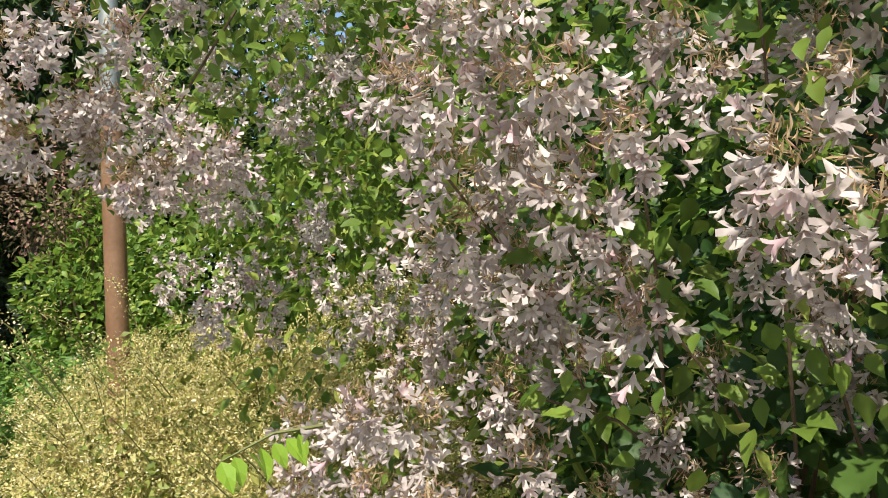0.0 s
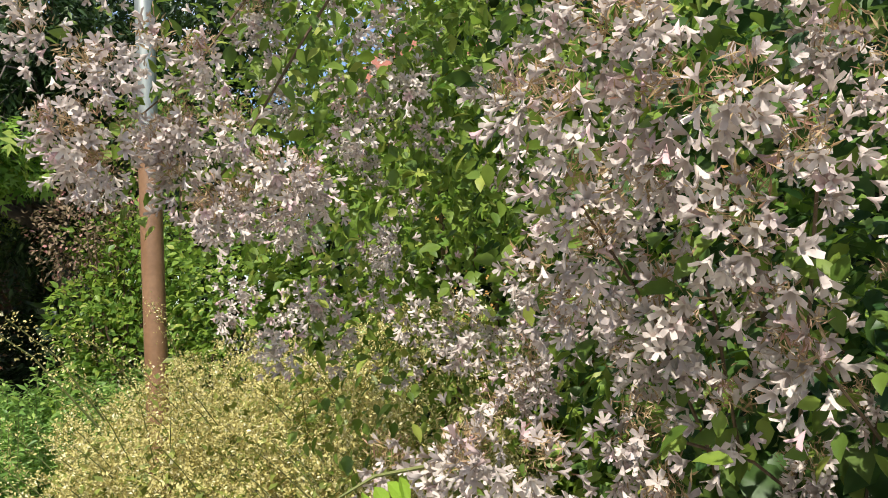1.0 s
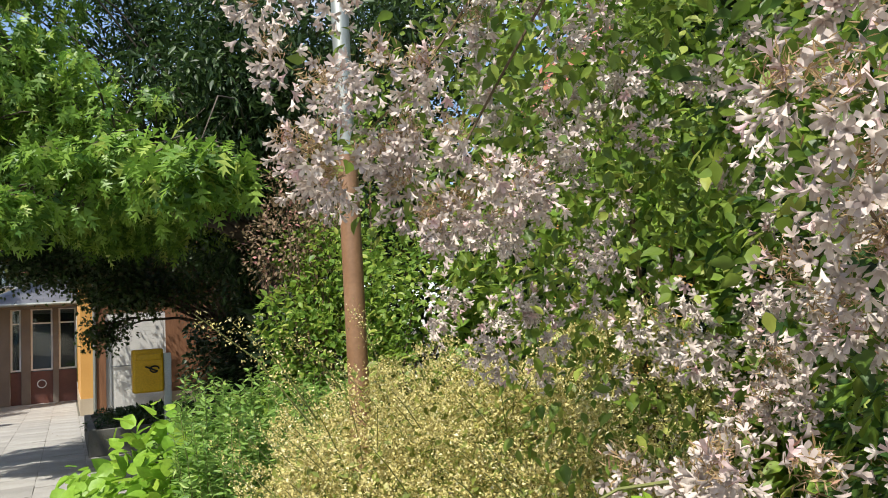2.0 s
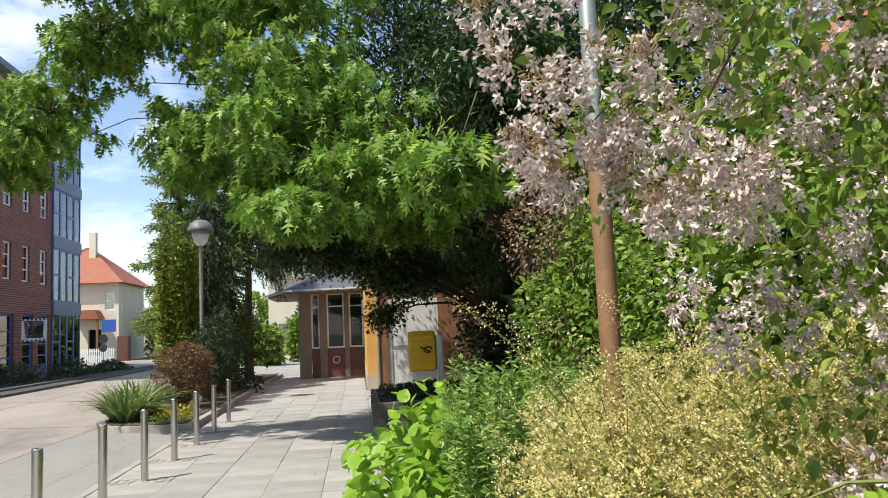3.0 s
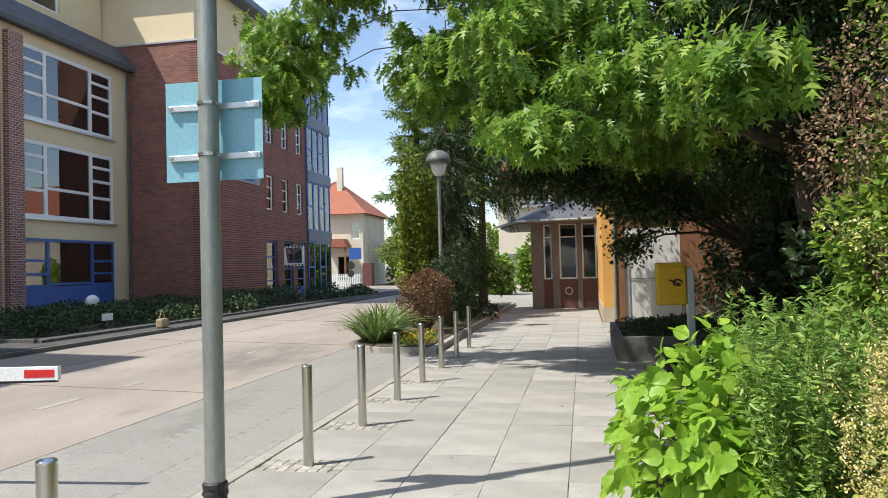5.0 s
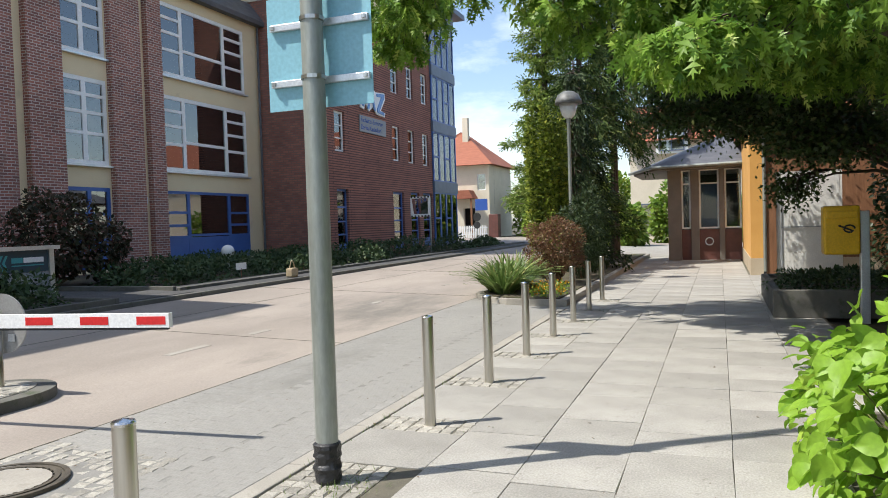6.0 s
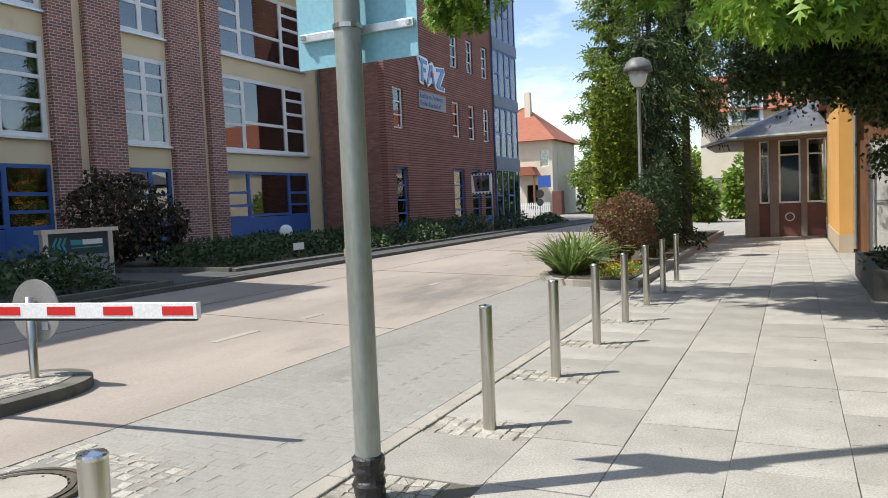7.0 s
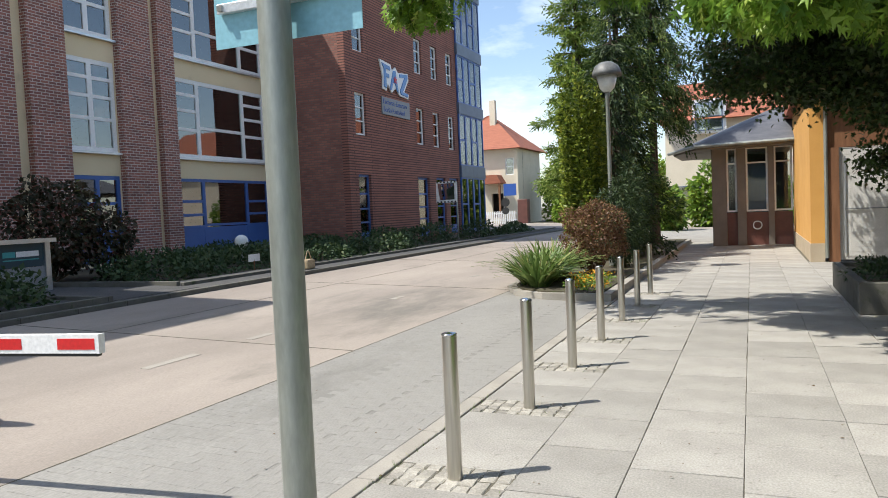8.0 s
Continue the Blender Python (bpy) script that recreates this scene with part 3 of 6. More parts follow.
# ---- long brick and render building ----
G = 0.43
wing = thing("office_wing", (-19.0, 20.0, G), "long office wing with brick piers, beige render and white windows", "building")
XW = -18.98
op = []
for u0, u1 in ((10.9, 16.05), (18.56, 20.36), (22.82, 27.9)):
    op += [(u0, u1, 0.5, 3.12), (u0, u1, 3.83, 6.55), (u0, u1, 7.24, 9.85)]
part("wall", sheet("x", XW - 0.35, XW - 0.12, 6.0, 28.96, G - 0.3, 10.3, op), M_BEIGE, wing, "beige rendered wall")
for a, b in ((9.9, 10.85), (16.1, 16.86), (17.29, 18.50), (20.42, 21.74), (22.09, 22.78)):
    part("brick_pier", boxes((XW - 0.118, XW + 0.10, a, b, G - 0.3, 10.0)), M_BRICK_RED, wing, "dark red brick pier")
part("back_wall", boxes((XW - 5.2, XW - 5.0, 6.0, 28.9, G - 0.3, 10.3)), M_ROOM, wing, "inside wall coloured dark as unlit")
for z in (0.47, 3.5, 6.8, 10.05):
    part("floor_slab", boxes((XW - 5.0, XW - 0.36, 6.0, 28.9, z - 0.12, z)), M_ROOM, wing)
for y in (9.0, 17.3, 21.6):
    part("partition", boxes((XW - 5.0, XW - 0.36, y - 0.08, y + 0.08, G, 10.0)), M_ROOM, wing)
for u0, u1 in ((10.9, 16.05), (22.82, 27.9)):
    for z0, z1 in ((3.83, 6.55), (7.24, 9.85)):
        window(wing, "x", XW - 0.17, u0, u1, z0, z1, [(1.15, [0.36, 0.60, 0.8]), (2.3, [0.40]), (1.25, [0.36, 0.6, 0.8])], M_WHITE, 0.14, 0.105, label="wide white window with slim side lights")
        part("window_sill", boxes((XW - 0.13, XW + 0.02, u0 - 0.05, u1 + 0.05, z0 - 0.07, z0 - 0.005)), M_ALU, wing)
    window(wing, "x", XW - 0.17, u0, u1, 0.5, 3.12, [(1.2, [0.36, 0.52, 0.70]), (2.2, [0.38]), (1.2, [0.36, 0.52, 0.70])], M_BLUE, 0.10, 0.09, label="blue shopfront window with a blue base panel", kick=0.92)
for z0, z1 in ((3.83, 6.55), (7.24, 9.85)):
    window(wing, "x", XW - 0.17, 18.56, 20.36, z0, z1, [(1, [0.36, 0.60, 0.80]), (1, [0.36, 0.60, 0.80])], M_WHITE, 0.14, 0.105, label="tall white window with eight lights")
    part("window_sill", boxes((XW - 0.13, XW + 0.02, 18.51, 20.41, z0 - 0.07, z0 - 0.005)), M_ALU, wing)
window(wing, "x", XW - 0.17, 18.56, 20.36, 0.5, 3.12, [(1, [0.36, 0.68]), (0.9, [0.36, 0.68])], M_BLUE, 0.12, 0.09, label="blue glazed door", kick=0.92)
number = part("number_plate", boxes((XW - 0.12, XW - 0.10, 21.83, 22.0, 2.62, 2.86)), M_WHITE, wing, "small white plate")
part("printed_bar", boxes((XW - 0.10, XW - 0.096, 21.895, 21.935, 2.67, 2.81)), M_BLACK, number)
part("cornice", prism([(XW - 0.4, 10.3), (XW + 0.25, 10.25), (XW + 0.28, 10.42), (XW - 0.4, 11.3)], 6.0, 28.94, "y"), M_ROOFGREY, wing, "sloping slate grey cornice")
part("upper_wall", sheet("x", XW - 1.6, XW - 1.3, 6.0, 28.94, 10.6, 14.3, [(11.5, 15.5, 12.0, 13.6), (17.5, 19.5, 12.0, 13.6), (22.2, 26.4, 12.0, 13.6)]), M_BEIGE, wing, "set-back beige top storey")
for u0, u1 in ((11.5, 15.5), (17.5, 19.5), (22.2, 26.4)):
    window(wing, "x", XW - 1.42, u0, u1, 12.0, 13.6, [(1, [0.5]), (1, [0.5])], M_WHITE, 0.09, 0.07)
part("roof", boxes((-27, XW - 0.9, 6.0, 28.94, 14.3, 14.6)), M_ROOFGREY, wing)
part("downpipe", tube([(XW + 0.02, 28.75, 10.2), (XW + 0.02, 28.75, 0.5)], [0.05, 0.05]), M_ROOFGREY, wing)
# the part of the wing that stands forward
front_wing = thing("office_block", (-17, 0, 0), "forward block of the office building in beige render", "building")
part("wall", boxes((-26, -15.2, -14, 9.3, 0.1, 11.8)), M_BEIGE, front_wing)
part("roof", boxes((-26.2, -15.0, -14.2, 9.5, 11.8, 12.1)), M_ROOFGREY, front_wing)

# ---- corner medical building ----
faz = thing("medical_building", (-16, 35, G), "four-storey red brick medical building with a glazed corner bay", "building")
XF, YF = -15.9, 28.95
holes = [(29.62, 30.55, 4.88, 6.62), (29.62, 30.55, 8.28, 9.95), (29.66, 30.72, 0.45, 3.28), (35.50, 36.85, 0.45, 3.31), (37.75, 38.95, 0.45, 3.34), (39.5, 40.8, 0.45, 3.36)]
for a, b in ((35.6, 36.5), (37.6, 38.45), (39.62, 40.5)):
    holes += [(a, b, 4.88, 6.64), (a, b, 8.28, 9.95)]
part("brick_wall", sheet("x", XF - 0.3, XF, YF, 41.05, 0.1, 11.4, holes), M_BRICK_FAR, faz, "red brick street wall with ribbed courses")
part("side_wall", boxes((-26, XF - 0.302, YF, YF + 0.3, 0.1, 11.4)), M_BRICK_SIDE, faz, "red brick side wall half in sun")
part("coping", boxes((-26, XF + 0.04, YF - 0.04, YF + 0.02, 11.4, 11.48), (XF - 0.02, XF + 0.04, YF + 0.02, 41.05, 11.4, 11.48)), M_ALU, faz)
part("upper_wall", boxes((-25.9, XF - 0.15, YF + 0.08, YF + 0.3, 11.4, 14.3), (XF - 0.35, XF - 0.151, YF + 0.3, 41.05, 11.4, 14.3)), M_BEIGE, faz, "beige rendered top storey")
part("back_wall", boxes((-22.2, -22.0, YF + 0.3, 45, 0.1, 14.3), (-22, XF - 0.4, 44.6, 44.8, 0.1, 14.3)), M_ROOM, faz, "inside wall coloured dark as unlit")
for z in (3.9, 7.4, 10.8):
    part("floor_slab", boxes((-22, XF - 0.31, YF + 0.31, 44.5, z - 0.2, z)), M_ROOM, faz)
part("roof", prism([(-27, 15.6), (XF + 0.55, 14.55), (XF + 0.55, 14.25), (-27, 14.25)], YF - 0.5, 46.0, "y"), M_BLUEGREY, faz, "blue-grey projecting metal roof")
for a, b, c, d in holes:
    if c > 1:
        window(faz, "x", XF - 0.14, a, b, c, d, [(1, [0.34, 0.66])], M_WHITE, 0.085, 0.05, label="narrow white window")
        # Dark board added behind the pane in place of an unlit room.
        part("room_backing", boxes((XF - 0.9, XF - 0.86, a - 0.3, b + 0.3, c - 0.1, d + 0.1)), M_ROOM, faz)
    else:
        window(faz, "x", XF - 0.16, a, b, c, d, [(1, [0.30, 0.50, 0.72])], M_BLUE, 0.10, 0.07, name="door", label="tall blue glazed door", kick=0.45)
for z0, z1 in ((0.1, 0.5), (3.44, 4.08), (6.9, 7.5), (10.1, 10.7), (13.6, 14.2)):
    part("bay_band", boxes((XF - 1.5, XF + 0.15, 40.98, 44.9, z0, z1)), M_BLUEGREY, faz, "blue-grey band of the glazed corner bay")
for z0, z1 in ((0.5, 3.44), (4.08, 6.9), (7.5, 10.1), (10.7, 13.6)):
    window(faz, "x", XF + 0.06, 41.02, 44.85, z0, z1, [(1, [0.5]), (1, []), (1, [0.5]), (1, [])], M_BLUE, 0.08, 0.10, label="blue framed bay window")
    window(faz, "y", 44.8, XF - 1.4, XF + 0.0, z0, z1, [(1, [])], M_BLUE, 0.07, 0.05, label="blue framed side light")
# signs on the brick wall
logo = thing("wall_emblem", (XF + 0.05, 33.2, 7.6), "blue and white zigzag emblem with a small red star on brick", "sign")
outline = [(31.84, 8.28), (32.9, 8.20), (33.0, 7.95), (33.35, 8.15), (33.62, 7.95), (34.66, 8.05), (34.72, 7.75), (34.2, 7.15), (34.68, 7.10), (34.62, 6.88), (33.75, 6.92), (33.35, 7.22), (32.9, 6.95), (32.55, 7.35), (32.4, 6.98), (32.05, 7.05), (32.1, 7.55)]
part("backing", prism(outline, XF + 0.02, XF + 0.08, "x"), M_WHITE, logo, "white zigzag backing")
part("stroke", prism([(32.0, 8.15), (32.75, 8.08), (32.78, 7.92), (32.35, 7.96), (32.36, 7.75), (32.65, 7.72), (32.66, 7.56), (32.36, 7.6), (32.36, 7.1), (32.15, 7.15), (32.2, 7.9)], XF + 0.08, XF + 0.12, "x"), M_LOGOBLUE, logo)
part("stroke", prism([(32.7, 7.05), (33.1, 7.95), (33.3, 7.98), (33.55, 7.05), (33.38, 7.1), (33.28, 7.4), (33.0, 7.42), (32.88, 7.08)], XF + 0.08, XF + 0.12, "x"), M_LOGOBLUE, logo)
part("stroke", prism([(33.75, 7.9), (34.55, 7.98), (34.55, 7.8), (34.0, 7.12), (34.5, 7.1), (34.5, 6.95), (33.82, 7.0), (33.74, 7.15), (34.25, 7.8), (33.76, 7.75)], XF + 0.08, XF + 0.12, "x"), M_LOGOBLUE, logo)
star = [(33.2 + (0.17 if i % 2 == 0 else 0.075) * math.sin(i * math.pi / 5), 7.55 + (0.17 if i % 2 == 0 else 0.075) * math.cos(i * math.pi / 5)) for i in range(10)]
part("star", prism(star, XF + 0.12, XF + 0.15, "x"), M_RED, logo, "small red star")
board = thing("wall_sign", (XF + 0.03, 33.3, 6.3), "grey sign board lettered in blue on the brick wall", "sign")
part("board", boxes((XF + 0.01, XF + 0.06, 31.95, 34.75, 5.95, 6.70)), M_GREYPANEL, board)


def lettering(parent, text, at, size, rot, material):
    c = bpy.data.curves.new("lettering", "FONT")
    c.body, c.size, c.extrude = text, size, 0.004
    tmp = bpy.data.objects.new("lettering", c)
    scene.collection.objects.link(tmp)
    bpy.context.view_layer.update()
    me = bpy.data.meshes.new_from_object(tmp.evaluated_get(bpy.context.evaluated_depsgraph_get()))
    bpy.data.objects.remove(tmp)
    me.materials.clear()
    me.materials.append(material)
    ob = new("lettering", me)
    ob.parent = parent
    ob.matrix_parent_inverse = Matrix.Translation(-parent.location)
    ob.matrix_basis = pose(*at, *rot)
    return ob


lettering(board, "Facharzt-Zentrum", (XF + 0.066, 32.05, 6.40), 0.325, (90, 0, 90), M_SIGNBLUE)
lettering(board, "Berlin-Kaulsdorf", (XF + 0.066, 32.05, 6.06), 0.325, (90, 0, 90), M_SIGNBLUE)

# ---- house at the end of the road ----
cream = thing("cream_house", (-21.5, 66, 0.34), "cream rendered house with an orange hipped roof", "house")
part("wall", sheet("y", 62.0, 62.3, -26, -18.9, 0.34, 6.7, [(-19.95, -19.2, 4.4, 5.8), (-21.2, -20.2, 0.9, 2.9)]), M_CREAM, cream)
part("side_wall", boxes((-19.2, -18.9, 62.31, 69, 0.34, 6.7)), M_CREAM, cream)
part("back_wall", boxes((-26, -18.9, 63.5, 63.6, 0.34, 6.6)), M_ROOM, cream)
window(cream, "y", 62.1, -19.95, -19.2, 4.4, 5.8, [(1, [0.5])], M_WHITE)
bm = bmesh.new()
c = [bm.verts.new(v) for v in ((-26.5, 61.4, 6.55), (-18.4, 61.4, 6.55), (-18.4, 70, 6.55), (-26.5, 70, 6.55), (-22.6, 65.7, 9.9), (-22.3, 65.9, 9.9))]
for f in ((0, 1, 5, 4), (1, 2, 5), (2, 3, 4, 5), (3, 0, 4), (3, 2, 1, 0)):
    bm.faces.new([c[i] for i in f])
part("roof", bm, M_TILE, cream, "orange tiled hipped roof")
part("porch_roof", prism([(-22.2, 3.7), (-19.9, 3.7), (-20.3, 4.4), (-21.6, 4.4)], 60.6, 62.0, "y"), M_TILE, cream, "small red tiled porch roof")
part("porch_post", boxes((-22.0, -21.85, 60.7, 60.85, 0.34, 3.7), (-20.2, -20.05, 60.7, 60.85, 0.34, 3.7)), M_BROWNWOOD, cream)
part("chimney", boxes((-22.0, -21.5, 64.5, 65.0, 8.5, 11.0)), M_CREAM, cream)
fence = thing("picket_fence", (-20, 61, 0.34), "low white picket fence in front of the house", "fence")
for i in range(32):
    part("picket", boxes((-23.4 + i * 0.155, -23.32 + i * 0.155, 59.6, 59.64, 0.34, 1.42)), M_WHITE, fence)
part("rail", boxes((-23.5, -18.4, 59.65, 59.69, 0.68, 0.76), (-23.5, -18.4, 59.65, 59.69, 1.2, 1.28)), M_WHITE, fence)
post = thing("gate_pier", (-17.9, 60, 0.34), "brown masonry gate pier", "pier")
part("pier", boxes((-18.3, -17.5, 59.6, 60.4, 0.34, 2.3), bevel=0.03), M_BRICK_DADO, post)
far_sign = thing("street_sign", (-18.6, 57.5, 0.34), "blue road sign over round signs on a post", "sign")
part("post", tube([(-18.6, 57.5, 0.34), (-18.6, 57.5, 3.4)], [0.04, 0.04]), M_GALV, far_sign)
part("plate", boxes((-18.7, -17.7, 57.42, 57.46, 2.6, 3.5)), M_SIGNBLUE, far_sign)
part("disc", prism([(-18.6 + 0.34 * math.cos(i * math.pi / 10), 2.1 + 0.34 * math.sin(i * math.pi / 10)) for i in range(20)], 57.42, 57.45, "y"), M_BLACK, far_sign)
part("disc", prism([(-18.6 + 0.28 * math.cos(i * math.pi / 10), 1.45 + 0.28 * math.sin(i * math.pi / 10)) for i in range(20)], 57.42, 57.45, "y"), M_BLACK, far_sign)

# ---- house behind the kiosk ----
red = thing("terraced_house", (0, 60, 0), "pale house with a red tiled roof and dormer window", "house")
part("wall", boxes((-6.5, 12, 55.5, 63, 0, 7.0)), M_CREAM, red)
part("roof", prism([(54.7, 6.9), (63.6, 6.9), (59.2, 9.9)], -6.9, 12.4, "x"), M_TILE, red, "red tiled pitched roof")
part("dormer", boxes((-4.7, -2.6, 54.9, 57.5, 6.0, 8.2)), M_WHITE, red)
window(red, "y", 54.86, -4.5, -2.8, 6.15, 8.0, [(1, [0.5]), (1, [0.5])], M_BLUEGREY, name="dormer_window")
for a in (-5.8, -3.4, -1.0):
    window(red, "y", 55.44, a, a + 1.5, 0.6, 2.6, [(1, []), (1, [])], M_BLUEGREY)

rail_fence = thing("garden_railing", (-4, 52, 0), "low white garden railing on the far lawn", "fence")
for k in range(14):
    part("baluster", boxes((-6.4 + k * 0.35, -6.34 + k * 0.35, 58.5, 58.56, -0.07, 0.95)), M_WHITE, rail_fence)
part("rail", boxes((-6.5, -1.7, 58.49, 58.57, 0.95, 1.03)), M_WHITE, rail_fence)

# ---- kiosk pavilion ----
kiosk = thing("kiosk", (-1, 32, 0), "low pavilion with taupe columns, tiled dado and grey roof", "pavilion")
YK = 30.5
part("dado", boxes((-1.97, 0.10, YK + 0.02, YK + 0.2, 0.0, 1.12)), M_BRICK_DADO, kiosk, "dark red tiled dado")
for x0, x1 in ((-1.97, -1.64), (-1.35, -0.66), (-0.47, 0.10)):
    window(kiosk, "y", YK + 0.1, x0, x1, 1.15, 3.34, [(1, [0.76])], M_WHITE, 0.06, 0.05, label="white framed kiosk window", pane_mat=M_PANE_CLEAR)
for x0, x1, y0 in ((-2.44, -1.975, YK - 0.2), (-1.64, -1.35, YK - 0.08), (-0.66, -0.47, YK - 0.08)):
    part("column", boxes((x0, x1, y0, y0 + 0.24, 0, 3.36), bevel=0.015), M_TAUPE, kiosk)
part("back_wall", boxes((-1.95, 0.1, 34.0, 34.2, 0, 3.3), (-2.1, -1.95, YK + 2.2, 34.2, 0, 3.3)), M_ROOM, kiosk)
part("curtain", boxes((-1.3, -0.7, YK + 0.5, YK + 0.54, 1.1, 2.8)), M_BLUEGREY, kiosk)
part("eave", prism([(-2.85, YK - 0.85), (0.15, YK - 0.9), (0.15, 36.4), (-3.9, 36.4), (-3.9, YK + 2.3)], 3.32, 3.415), M_TAUPE, kiosk, "overhanging eave with boarded soffit")
bm = bmesh.new()
c = [bm.verts.new(v) for v in ((-2.9, YK - 1.0, 3.42), (0.2, YK - 1.05, 3.46), (0.2, 38, 3.46), (-4.05, 37, 3.46), (-0.6, 32.6, 4.75), (0.2, 32.6, 4.9), (0.2, 35, 4.9), (-0.6, 35, 4.75), (-4.05, YK + 2.3, 3.43))]
for f in ((0, 1, 5, 4), (1, 2, 6, 5), (2, 3, 7, 6), (3, 8, 4, 7), (8, 0, 4), (4, 5, 6, 7), (8, 3, 2, 1, 0)):
    bm.faces.new([c[i] for i in f])
part("roof", bm, M_ROOFGREY, kiosk, "shallow grey hipped roof")
part("gutter", tube([(-4.08, YK + 2.28, 3.41), (-2.92, YK - 1.03, 3.41), (0.2, YK - 1.08, 3.44)], [0.06, 0.06, 0.06]), M_GALV, kiosk)
bm = lathe([(0.13, 0), (0.15, 0.02), (0.15, 0.04), (0.12, 0.04), (0.12, 0.0)], 20)
bmesh.ops.rotate(bm, verts=bm.verts, cent=(0, 0, 0), matrix=Matrix.Rotation(radians(90), 3, "X"))
bmesh.ops.translate(bm, verts=bm.verts, vec=(-1.01, YK + 0.015, 0.68))
part("ring", bm, M_ALU, kiosk)

# ---- orange house on the pavement side ----
orange = thing("orange_house", (3, 27, 0), "orange-yellow rendered house with timber strip and white boarded door", "house")
part("side_wall", boxes((0.12, 0.42, 22.9, 30.48, 0.45, 4.3)), M_ORANGE, orange)
part("front_wall", sheet("y", 22.92, 23.2, 0.421, 6.0, 0.45, 4.3, [(0.50, 2.302, 0.4, 2.72)]), M_BROWNWOOD, orange, "dark brown timber front")
part("plinth", boxes((0.10, 0.418, 22.88, 30.48, 0.0, 0.45), (2.3, 6.0, 22.9, 23.2, 0, 0.448)), M_PLINTH, orange)
part("downpipe", tube([(0.46, 22.84, 4.3), (0.46, 22.84, 0.1)], [0.045, 0.045]), M_GALV, orange)
part("timber_strip", boxes((0.502, 0.74, 22.86, 23.1, 0.0, 2.718)), M_BROWNWOOD, orange)
door = part("boarded_door", boxes((0.742, 2.30, 22.94, 23.04, 0.05, 2.70)), M_DOORWHITE, orange, "white boarded double door")
for i in range(22):
    part("board", boxes((0.80, 2.24, 22.931, 22.94, 0.12 + i * 0.115, 0.2325 + i * 0.115), bevel=0.002), M_DOORWHITE, door)
part("door_frame", boxes((0.85, 0.88, 22.90, 22.915, 0.2, 2.5), (0.85, 2.2, 22.90, 22.915, 1.24, 1.27)), M_GREYPANEL, door)
part("brown_wall", boxes((3.2, 4.6, 22.6, 22.89, 0, 2.9)), M_BROWNWOOD, orange, "brown timber panel")
part("roof", prism([(22.5, 4.25), (31.5, 4.25), (27.5, 6.9)], -0.1, 12, "x"), M_TILE, orange, "red tiled roof")
back_house = thing("yellow_house", (16, 12, 0), "yellow rendered house with white windows and red roof", "house")
part("wall", boxes((12, 20, 2, 20, 0, 7.5)), M_ORANGE, back_house)
part("roof", prism([(11.4, 7.4), (20.6, 7.4), (16, 12)], 1.4, 20.6, "y"), M_TILE, back_house)
for y in (4, 7.5, 11, 14.5):
    for z in (1.2, 4.6):
        window(back_house, "x", 11.95, y, y + 1.3, z, z + 1.7, [(1, [0.6]), (1, [0.6])], M_WHITE)

# ---- street things ----
BX = -2.87
first = thing("bollard", (BX, 7.06, 0), "brushed stainless steel bollard set in granite setts", "bollard", "bollards along the kerb")
part("post", lathe([(0.046, -0.05), (0.046, 0.0), (0.046, 0.865), (0.0455, 0.872)], 28, (BX, 7.06, 0)), M_STEEL, first, smooth=True)
part("cap", lathe([(0.0475, 0.866), (0.0475, 0.876), (0.043, 0.883), (0, 0.892)], 28, (BX, 7.06, 0)), M_STEEL_TOP, first, "bright domed cap")
BOLLARDS = (3.82, 7.06, 8.69, 10.25, 11.79, 13.32, 14.85, 16.45)
for y in BOLLARDS:
    if y != 7.06:
        copy_thing(first, pose(BX, y, 0))

PX, PY = -3.02, 5.66
pole = thing("sign_pole", (PX, PY, 0), "grey-green galvanised pole with a bitumen wrapped foot carrying a sign", "sign pole")
part("pole", lathe([(0.071, -0.1), (0.071, 2.0), (0.068, 4.0), (0.064, 5.4), (0, 5.42)], 24, (PX, PY, 0)), M_GALV, pole, "weathered galvanised pole", smooth=True)
bm = bmesh.new()
rows = []
for k in range(13):
    z = -0.05 + k * 0.025
    rows.append((0.085 + 0.006 * math.sin(k * 2.3) + 0.004 * math.cos(k * 5.1), z))
rows.append((0.07, 0.262))
lathe(rows, 20, (PX, PY, 0), bm)
for v in bm.verts:
    d = noise.noise(v.co * 22) * 0.010
    v.co.x += (v.co.x - PX) / 0.08 * d
    v.co.y += (v.co.y - PY) / 0.08 * d
part("wrap", bm, M_BITUMEN, pole, "torn black bitumen wrap", smooth=False)
YP = PY + 0.115
plate = part("plate", boxes((-3.42, -2.665, YP, YP + 0.004, 2.385, 3.115)), M_BLUEPLATE, pole, "pale blue back of a sign plate")
for z in (2.555, 2.918):
    part("strap", boxes((-3.385, -2.675, YP - 0.03, YP - 0.002, z - 0.022, z + 0.022), bevel=0.004), M_ALU, pole)
    part("clamp", lathe([(0.071, z - 0.012), (0.079, z - 0.012), (0.079, z + 0.012), (0.071, z + 0.012)], 16, (PX, PY, 0)), M_STEEL, pole)
    for x in (-3.36, -2.70):
        part("bolt", boxes((x - 0.012, x + 0.012, YP - 0.045, YP - 0.03, z - 0.012, z + 0.012)), M_STEEL, pole)

brown = thing("brown_pole", (1.09, 3.895, 0), "brown painted steel pole rising out of the shrubs", "pole")
part("lower_tube", lathe([(0.052, -0.1), (0.052, 2.62), (0.05, 2.64)], 20, (1.09, 3.895, 0)), M_BROWNPOLE, brown, smooth=True)
